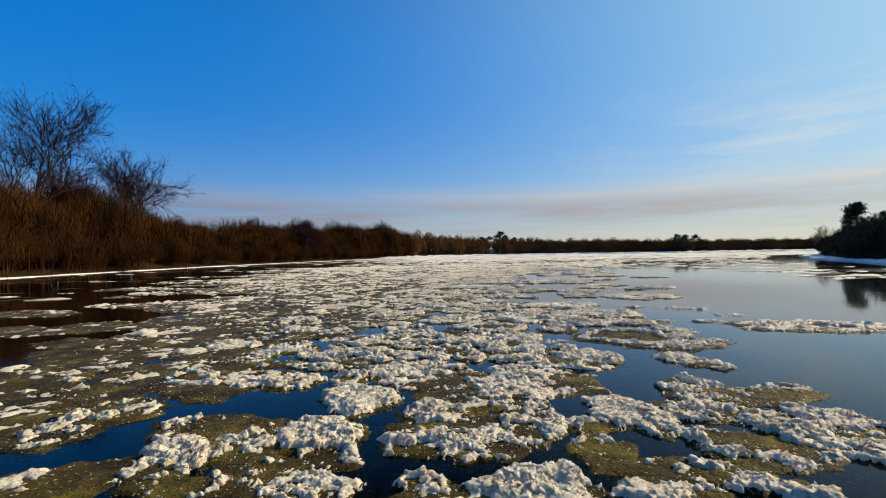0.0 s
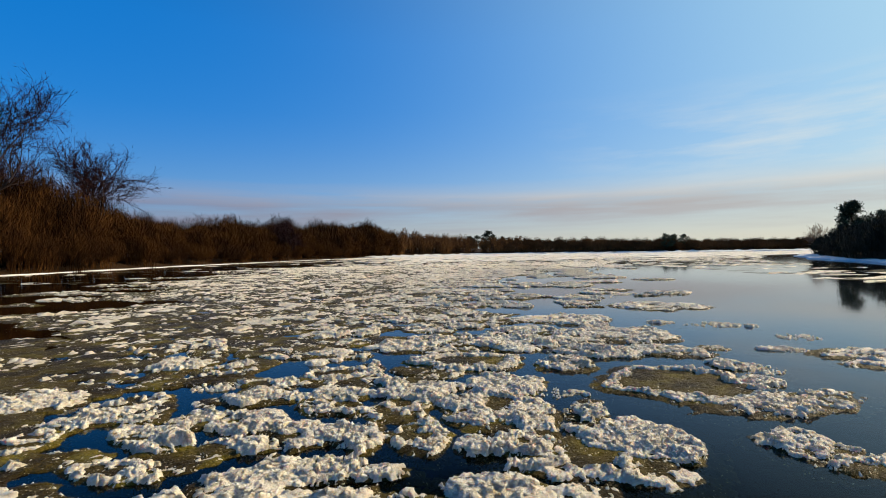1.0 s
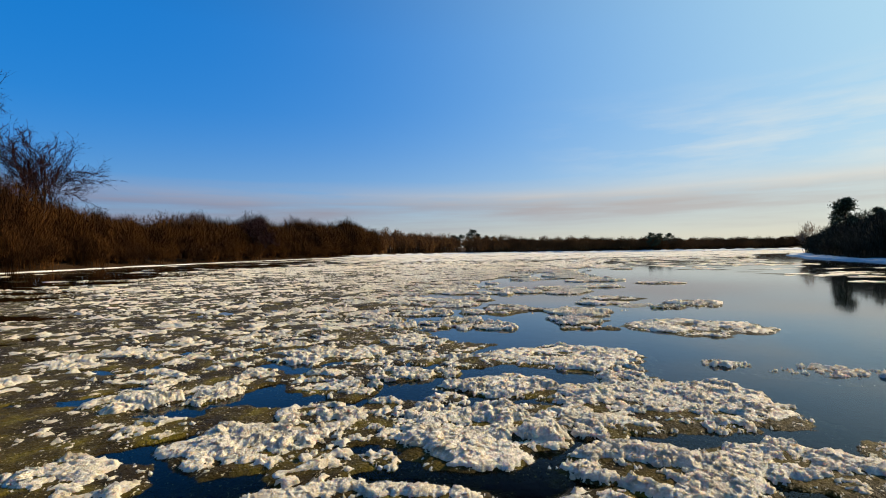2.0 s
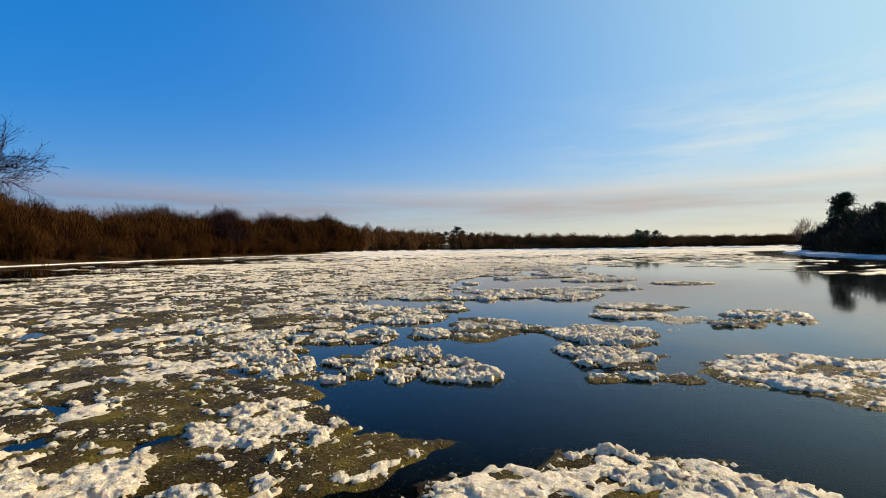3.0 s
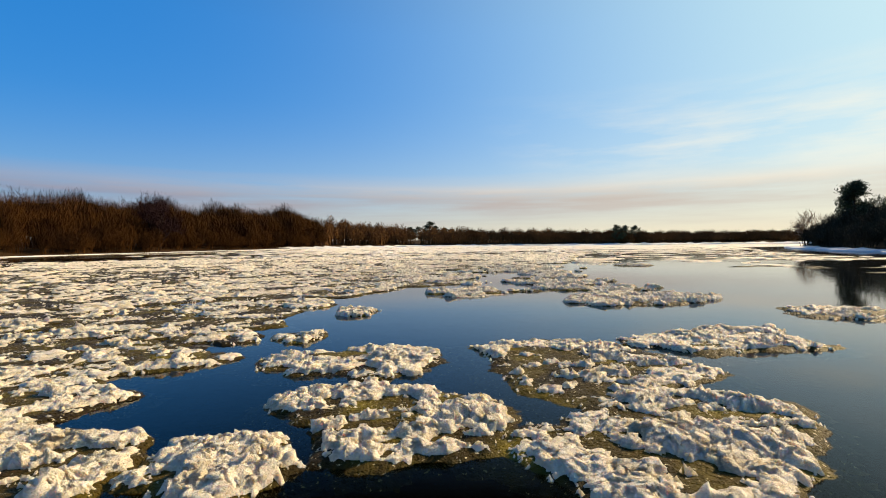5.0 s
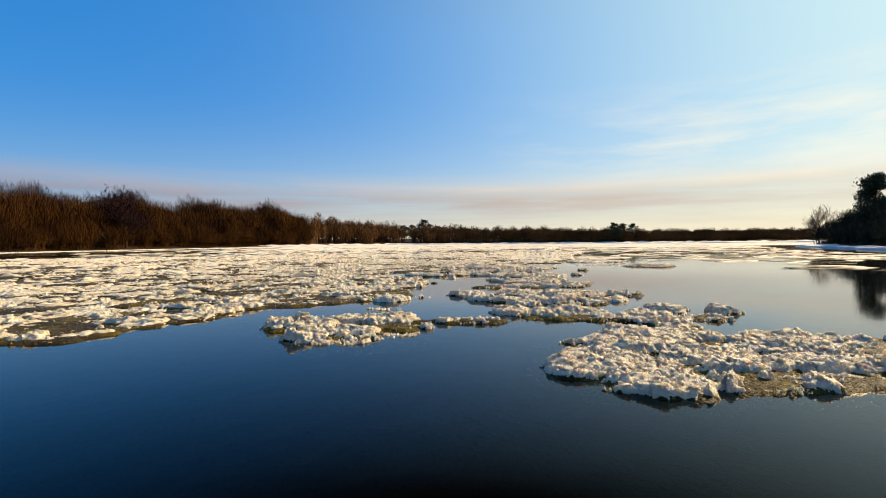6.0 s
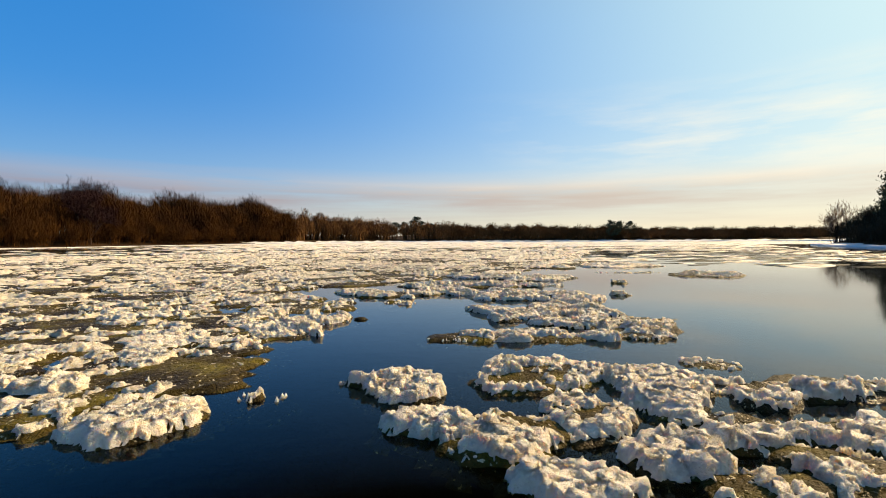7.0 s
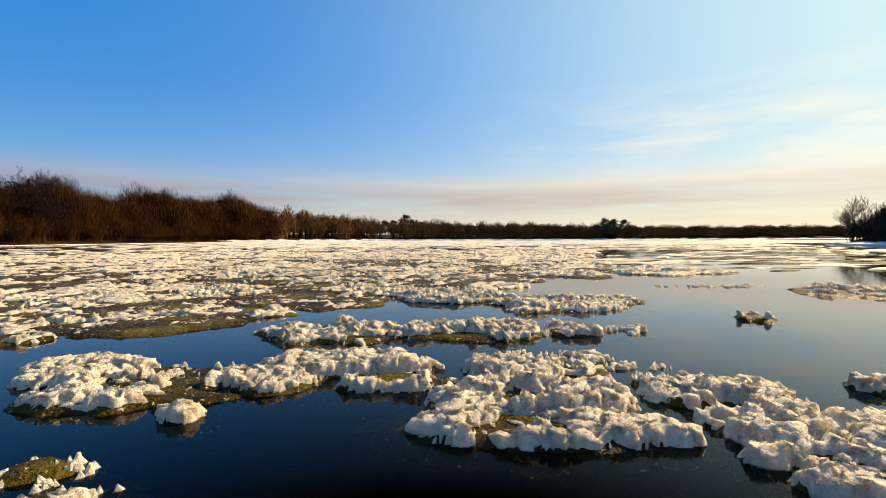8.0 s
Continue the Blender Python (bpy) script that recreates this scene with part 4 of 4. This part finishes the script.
def build_field():
    spots = scatter()
    sizes, kinds = (0.62, 0.45, 0.3, 0.18), {}
    for s in sizes:
        for k in range(7):
            arg = 2 * s * 1.35, 2 * s * 1.0, 300 + int(s * 100) + k * 9
            cov = (0.66, 0.42, 0.72, 0.82, 0.3, 0.55, 0.66)[k]
            kinds[s, k] = floe_arrays(*arg, 0.021, cov - 0.14, lump=0.9), floe_arrays(*arg, 0.042, cov - 0.16, lump=1.0), floe_arrays(*arg, 0.06, cov - 0.2, lump=1.1)
    meshes = {key: floe_meshes(v[0], True) for key, v in kinds.items()}
    spots.sort(key=lambda p: abs(p[0] - (0.2 + 0.27 * p[1])) + max(0, p[1] - 36) * 0.4 + (3 if p[2] < 0.24 else 0))
    rng = np.random.default_rng(2)
    plates, crusts = [], []
    for n, (x, y, r, turn) in enumerate(spots):
        s = min(sizes, key=lambda q: abs(q - r))
        key = s, int(rng.integers(0, 7))
        if (x < -0.6 and y < 16 and rng.random() < 0.75) or (x < 0.14 * y - 3 and y < 50 and rng.random() < 0.5):
            key = s, (1, 4, 4)[int(rng.integers(0, 3))]
        z = rng.uniform(-0.008, 0.006)
        if n < 2:
            place_floe(meshes[key], pose(x, y, z, 0, 0, turn) @ Matrix.Diagonal((r / s, r / s, 1, 1)), "small lumpy white floe packed among slushy drift ice", "packed drift ice")
        else:
            c, q = math.cos(radians(turn)) * r / s, math.sin(radians(turn)) * r / s
            M = np.array([[c, -q, 0], [q, c, 0], [0, 0, 1]])
            plate, ridges, crumbs = kinds[key][0 if n < 420 else 1 if n < 1100 else 2]
            plates.append((plate[0] @ M.T + [x, y, z], plate[1]))
            crusts += [(v @ M.T + [x, y, z], f) for v, f in ridges + ([crumbs] if crumbs and n < 480 else [])]
    ob = tagged(new("drift_ice", mesh_np("drift_ice", *join_np(plates), SLUSH)), "packed brown slush between white ice lumps", "drift ice", kind="stuff")
    sn = tagged(new("snow_ridge", mesh_np("snow_ridge", *join_np(crusts), SNOW)), kind="stuff")
    sn.parent = ob


def build_far_ice():
    """Flat broken lumps far over the river, too many to count."""
    rng = np.random.default_rng(21)
    K = 8
    a, rings = np.linspace(0, 2 * np.pi, K, endpoint=False), ((1.0, -0.05), (0.92, 0.5), (0.5, 0.9))
    base = []
    for _ in range(24):
        v = []
        for u, z in rings:
            for t in a:
                k = u * rng.uniform(0.55, 1.3)
                v.append([math.cos(t) * k, math.sin(t) * k, z * rng.uniform(0.3, 1.4) if z > 0 else z])
        v.append([0, 0, rng.uniform(0.3, 1.1)])
        base.append(np.array(v))
    f = []
    for r in range(2):
        for t in range(K):
            p, q = r * K + t, r * K + (t + 1) % K
            f += [[p, q, q + K], [p, q + K, p + K]]
    f += [[2 * K + t, 2 * K + (t + 1) % K, 3 * K] for t in range(K)]
    f = np.array(f)
    thin = [np.concatenate([b[:2 * K], b[-1:]]) for b in base]
    thin_f = np.concatenate([f[:2 * K], [[K + t, K + (t + 1) % K, 2 * K] for t in range(K)]])
    n = 260000
    y = 3 + 200 * rng.random(n) ** 1.45
    x = rng.uniform(-50, 130, n)
    left, edge = rim(y), np.interp(y, EDGE_Y, EDGE_X)
    inside = (left < x) & (x < edge)
    streak = np.sin(0.9 * y + 0.16 * x + 2 * np.sin(0.05 * x)) + 0.8 * np.sin(0.31 * y - 0.05 * x + 1)
    want = np.where(inside, 0.38 + 0.4 * (streak > 0.1), np.where(streak + 0.5 * np.sin(0.23 * x + 0.4 * y) > np.where(y > 78, -1.0, np.where(y > 42, -0.7, 0.35)), 0.45, 0.03) * np.where(y > 60, 1.5, 1.0))
    want = np.where((x < left) & (y < 130), np.where(streak > 0.7, 0.13, 0.012), want)
    ok = (rng.random(n) < want) & (river_side(x, y) < -1.2)
    ok &= ~((y < 61.5) & inside & (x > -20))
    ok &= (x < edge) | (river_side(x, y) < -7)
    ok &= (y > 34) | (x > 0) | (x < left - 8)
    ok &= ~((x > 0) & (x < 24) & (y < 47.5)) & ~((x > 0) & (y < 12))
    ok = np.flatnonzero(ok)[:18000]
    parts, slabs = [], []
    for i in ok:
        grow = (1 + max(0, y[i] - 40) * 0.011) * (1.7 if y[i] > 78 else 1.0)
        sx, sy, sz = rng.uniform(0.2, 0.75) * grow, rng.uniform(0.12, 0.34) * grow, rng.uniform(0.03, 0.11)
        if not inside[i]:
            sz, sx = sz * 0.6, sx * 1.5
        t = rng.uniform(-0.5, 0.3)
        c, s = math.cos(t), math.sin(t)
        wet = rng.random() < (0.68 if x[i] > 0 else 0.87)
        M = np.array([[c * sx, -s * sy, 0], [s * sx, c * sy, 0], [0, 0, sz * (0.2 if wet else 1)]])
        k = int(rng.integers(0, 24))
        (slabs if wet else parts).append(((thin if wet else base)[k] @ M.T + [x[i], y[i], 0], thin_f if wet else f))
    ob = tagged(new("far_drift_ice", mesh_np("far_drift_ice", *join_np(parts), SNOW, smooth=False)), "broken white drift ice covering the far river", "drift ice", kind="stuff")
    sl = tagged(new("slush_sheet", mesh_np("slush_sheet", *join_np(slabs), SLUSH)), kind="stuff")
    sl.parent = ob


build_field()
build_far_ice()


# ---------------------------------------------------------------- trees and scrub
def unit(v):
    return v / (np.linalg.norm(v) + 1e-9)


def blades(p, e, w, rng):
    """Thin tapering twigs from p to e, one long triangle each."""
    d = e - p
    side = np.cross(d, rng.normal(0, 1, d.shape))
    side *= np.reshape(w, (-1, 1)) / (np.linalg.norm(side, axis=1)[:, None] + 1e-9)
    v = np.stack([p - side, p + side, e], 1).reshape(-1, 3)
    return v, np.arange(len(v)).reshape(-1, 3)


def bush_arrays(seed, height, spread, stems, twigs, width):
    """A many-stemmed shrub: bent stems and a rounded crown of fine twigs that fan out from the foot."""
    rng = np.random.default_rng(seed)
    # three or four overlapping rounded heads
    heads = [(rng.uniform(-0.25, 0.25) * spread, rng.uniform(-0.25, 0.25) * spread, height * rng.uniform(0.7, 1.0), spread * rng.uniform(0.32, 0.46)) for _ in range(4)]
    seg = []
    for _ in range(stems):
        hx, hy, hz, hr = heads[int(rng.integers(0, 4))]
        a, q = rng.uniform(0, 6.283), math.sqrt(rng.random())
        p = np.array([hx * 0.6 + math.cos(a) * q * hr * 0.5, hy * 0.6 + math.sin(a) * q * hr * 0.5, -0.1])
        e = np.array([hx + math.cos(a) * q * hr * 0.85, hy + math.sin(a) * q * hr * 0.85, hz * (1 - 0.45 * q * q) * rng.uniform(0.65, 0.9)])
        m = (p + e) / 2 + rng.normal(0, 0.12, 3)
        seg += [[*p, *m, width * 1.6, width * 1.2], [*m, *e, width * 1.2, width * 0.5]]
    v, f = tubes(np.array(seg), 3)
    parts = [(v, np.concatenate([f[:, [0, 1, 2]], f[:, [0, 2, 3]]]))]
    n = stems * twigs // 4
    for hx, hy, hz, hr in heads:
        d = rng.normal(0, 1, (n, 3))
        d[:, 2] = np.abs(d[:, 2]) * 1.1 - 0.25
        d /= np.linalg.norm(d, axis=1)[:, None]
        u = rng.random(n)[:, None] ** 0.45 * rng.normal(1, 0.05, (n, 1))
        e = np.array([hx, hy, hz * 0.52]) + d * u * [hr, hr, hz * 0.48]
        way = e - [hx * 0.6, hy * 0.6, -hz * 0.25]
        way = way / np.linalg.norm(way, axis=1)[:, None] + rng.normal(0, 0.28, (n, 3))
        ln = height * rng.uniform(0.06, 0.13, (n, 1))
        parts.append(blades(e - way * ln, e, width * rng.uniform(0.6, 1.1, n), rng))
    return join_np(parts)


def tree_segments(rng, height, levels, trunk_r, spread=0.55, first=0.2):
    """A bare crown: (wood, branches, twigs), grown by forking."""
    wood, fine, hair = [], [], []

    def grow(p, d, length, r, level):
        n = 4 if level == 0 else 3 if level < 3 else 2
        for k in range(n):
            e = p + d * length / n
            (wood if level < 3 else fine if level < 5 else hair).append([*p, *e, r * (1 - 0.45 * k / n), r * (1 - 0.45 * (k + 1) / n)])
            p, d = e, unit(d + rng.normal(0, 0.09 + 0.04 * level, 3) + [0, 0, 0.05])
            if level < levels and (level > 0 or (k + 1) / n > first):
                for _ in range(2 if level < 4 else 3):
                    side = unit(np.cross(d, rng.normal(0, 1, 3)))
                    grow(e, unit(d * 0.9 + side * spread * rng.uniform(0.6, 1.3) + [0, 0, 0.16]), length * rng.uniform(0.5, 0.78), max(r * (1 - 0.45 * (k + 1) / n) * 0.66, 0.01), level + 1)

    grow(np.zeros(3), unit(np.array([rng.normal(0, 0.05), rng.normal(0, 0.05), 1])), height * 0.5, trunk_r, 0)
    return wood, fine, hair


def bare_tree(height, seed, trunk_r, label, levels=5, thin=0.017, twigs=FINE, tone="fine leafless purple-brown branches", **kw):
    rng = np.random.default_rng(seed)
    wood, fine, hair = tree_segments(rng, height, levels, trunk_r, **kw)
    k = height / max(q[5] for q in wood + fine + hair)
    wood, fine, hair = np.array(wood) * k, np.array(fine) * k, np.array(hair).reshape(-1, 8) * k
    fine[:, 6:] = np.maximum(fine[:, 6:], thin)
    ob = tagged(new("bare_tree", mesh_np("trunk", *tubes(wood, 6), BARK)), label, "tree")
    v, f = tubes(fine, 3)
    bl = blades(hair[:, :3], hair[:, 3:6], np.full(len(hair), thin), rng)
    cr = new("crown", mesh_np("crown", *join_np([(v, np.concatenate([f[:, [0, 1, 2]], f[:, [0, 2, 3]]])), bl]), twigs))
    cr.parent = ob
    cr["label"] = tone
    return ob


def needle_clumps(rng, centres, size, n):
    """Needle tufts: small crossed blades round each centre."""
    m = len(centres) * n
    c = np.repeat(np.asarray(centres), n, 0) + rng.normal(0, size * 0.42, (m, 3)) * [1, 1, 0.6]
    d = rng.normal(0, 1, (m, 3)) + [0, 0, 0.5]
    d /= np.linalg.norm(d, axis=1)[:, None]
    w = np.cross(d, rng.normal(0, 1, (m, 3)))
    w /= np.linalg.norm(w, axis=1)[:, None]
    ln, wd = rng.uniform(0.25, 0.5, (m, 1)) * size, rng.uniform(0.05, 0.11, (m, 1)) * size
    v = np.stack([c - w * wd, c + w * wd, c + d * ln + w * wd * 0.4, c + d * ln - w * wd * 0.4], 1).reshape(-1, 3)
    return v, np.arange(m * 4).reshape(-1, 4)


def pine(height, seed, label, bare=0.35, width=0.32, tufts=260):
    rng = np.random.default_rng(seed)
    wood, cent = [], []
    p, d = np.zeros(3), np.array([0, 0, 1.0])
    n = 10
    for k in range(n):
        e = p + d * height / n
        wood.append([*p, *e, 0.02 * height * (1 - 0.9 * k / n), 0.02 * height * (1 - 0.9 * (k + 1) / n)])
        if (k + 1) / n > bare:
            u = ((k + 1) / n - bare) / (1 - bare)
            for _ in range(5):
                a = rng.uniform(0, 6.283)
                ln = height * width * (0.35 + 0.75 * math.sin(math.pi * min(1, 0.25 + 0.75 * u))) * rng.uniform(0.5, 1.1) * (1 if u < 0.9 else 0.6)
                bd = np.array([math.cos(a), math.sin(a), rng.uniform(0.05, 0.5)])
                q = e + bd * ln * 0.5
                t = q + (bd + [0, 0, 0.15]) * ln * 0.5
                wood += [[*e, *q, 0.006 * height, 0.004 * height], [*q, *t, 0.004 * height, 0.002 * height]]
                for s in rng.uniform(0.45, 1.08, max(2, tufts // 40)):
                    cent.append(e + (t - e) * s + rng.normal(0, 0.025 * height, 3))
        p, d = e, unit(d + rng.normal(0, 0.04, 3) * [1, 1, 0])
    ob = tagged(new("pine_tree", mesh_np("trunk", *tubes(wood, 5), BARK)), label, "tree")
    cr = new("crown", mesh_np("crown", *needle_clumps(rng, cent, 0.10 * height, 22), NEEDLE, smooth=False))
    cr.parent = ob
    cr["label"] = "dark green needle tufts"
    return ob


def ground_z(x, y):
    d = float(river_side(np.array(float(x)), np.array(float(y))))
    return min(d * 0.3, 0.9) + min(max(d - 4, 0), 60) * 0.035 - 0.15


def stand(ob, x, y, turn=0.0, k=1.0):
    ob.matrix_basis = pose(x, y, ground_z(x, y), 0, 0, turn) @ Matrix.Diagonal((k, k, k, 1))


def build_left_bank():
    rng = np.random.default_rng(31)
    # willow scrub in rows along the shore
    kinds = []
    for k in range(6):
        kinds.append(mesh_np("willow_shrub", *bush_arrays(40 + k, 9.3, 7.2, 26, 150, 0.032), TWIG))
    line = resample([p for p in LEFT_SHORE if 20 <= p[1]], 2.6)
    tng = np.gradient(line, axis=0)
    tng /= np.linalg.norm(tng, axis=1)[:, None]
    swell = 1 + 0.08 * waves(np.arange(len(line)) * 2.6, np.zeros(len(line)), rng, 16)
    for i, (p, t) in enumerate(zip(line, tng)):
        if p[0] > 0:
            break
        for row, off in ((0, 1.3), (1, 4.6), (2, 8.5), (3, 12.5)):
            q = p + np.array([-t[1], t[0]]) * (off + rng.uniform(-1, 1)) + t * rng.uniform(-1.2, 1.2)
            k = rng.uniform(0.88, 1.12) * (0.55, 0.92, 1.08, 1.15)[row] * swell[i] * np.interp(p[1], (77, 84, 92, 105, 130, 156), (1.25, 0.76, 0.76, 1.0, 0.95, 1.12))
            ob = tagged(new("willow_shrub", kinds[int(rng.integers(0, 6))]), "leafless brown willow shrub on the river bank", "shrub", "willow scrub on the bank")
            stand(ob, q[0], q[1], rng.uniform(0, 360), k)
    stand(bare_tree(28.5, 61, 0.5, "tall leafless willow tree rising above brown scrub", thin=0.026, spread=0.7, first=0.3), -52.5, 62.5, 20)
    stand(bare_tree(21.0, 67, 0.38, "leafless spreading willow tree above brown scrub", thin=0.026, spread=0.75, first=0.3), -47.0, 76, 80)
    stand(bare_tree(17.0, 68, 0.3, "slender leafless willow tree above brown scrub", spread=0.55), -53, 70.5, 200)
    stand(bare_tree(11.8, 71, 0.28, "round-crowned leafless tree standing out of the scrub", thin=0.024, spread=0.8), -28.5, 116.5, 10)


def build_far_bank():
    rng = np.random.default_rng(51)
    parts = []
    line = resample([p for p in LEFT_SHORE if p[1] >= 110 and p[0] >= -12], 2.1)
    tng = np.gradient(line, axis=0)
    tng /= np.linalg.norm(tng, axis=1)[:, None]
    temp = [bush_arrays(80 + k, 6.6, 6.0, 8, 110, 0.11) for k in range(6)]
    for p, t in zip(line, tng):
        if p[0] > 300:
            break
        for off in (5, 8, 12):
            q = p + np.array([-t[1], t[0]]) * (off + rng.uniform(-1.5, 1.5))
            v, f = temp[int(rng.integers(0, 6))]
            k, a = rng.uniform(0.85, 1.08) * (0.72 if off == 5 else 1.0), rng.uniform(0, 6.283)
            c, s = math.cos(a) * k, math.sin(a) * k
            M = np.array([[c, -s, 0], [s, c, 0], [0, 0, k * np.interp(p[0], (-12, 10, 34, 62, 95, 130, 200), (1.7, 1.65, 1.3, 1.0, 0.74, 0.6, 0.7))]])
            parts.append((v @ M.T + [q[0], q[1], ground_z(*q)], f))
    tagged(new("far_woods", mesh_np("far_woods", *join_np(parts), LIT_BRUSH)), "low brown leafless woods along the far bank", "woods", kind="stuff")
    for i, (x, y, h) in enumerate(((61, 330, 12.5), (55, 335, 9.5), (67, 336, 10), (73, 332, 8.5), (49, 330, 9), (79, 338, 8), (86, 335, 7.5), (96, 158, 5.6), (99.5, 158, 5.4), (104, 160, 5.2))):
        stand(pine(h, 90 + i, "dark pine tree above the far woods", bare=0.1, width=0.42, tufts=200), x, y, 40 * i)


def build_right_bank():
    rng = np.random.default_rng(71)
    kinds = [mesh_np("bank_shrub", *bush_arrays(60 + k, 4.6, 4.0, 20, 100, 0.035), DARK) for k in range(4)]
    line = resample([p for p in RIGHT_SHORE if -10 <= p[1] and p[0] < 130], 2.4)
    tng = np.gradient(line, axis=0)
    tng /= np.linalg.norm(tng, axis=1)[:, None]
    for p, t in zip(line, tng):
        if p[0] > 100:
            break
        for row, off in ((0, 1.6), (1, 4.4), (2, 8.0)):
            q = p + np.array([t[1], -t[0]]) * (off + rng.uniform(-0.8, 0.8))
            k = rng.uniform(0.75, 1.15) * (0.7, 1.0, 1.25)[row]
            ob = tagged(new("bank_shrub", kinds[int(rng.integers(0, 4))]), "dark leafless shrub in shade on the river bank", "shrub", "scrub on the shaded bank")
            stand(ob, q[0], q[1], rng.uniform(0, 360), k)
    stand(pine(7.5, 110, "dark rounded pine tree on the river bank", bare=0.25, width=0.27, tufts=300), 74, 69, 0)
    stand(pine(5.4, 111, "dark pine tree on the river bank", bare=0.2, width=0.3, tufts=300), 71, 62, 70)
    stand(pine(5.2, 112, "dark pine tree on the river bank", bare=0.2, width=0.3, tufts=300), 68, 55, 140)
    stand(bare_tree(5.6, 113, 0.08, "pale thin leafless birch at the point of the bank", levels=4, thin=0.014, twigs=PALE, tone="fine pale leafless twigs", spread=0.5), 74, 75.8, 0)


build_left_bank()
build_far_bank()
build_right_bank()
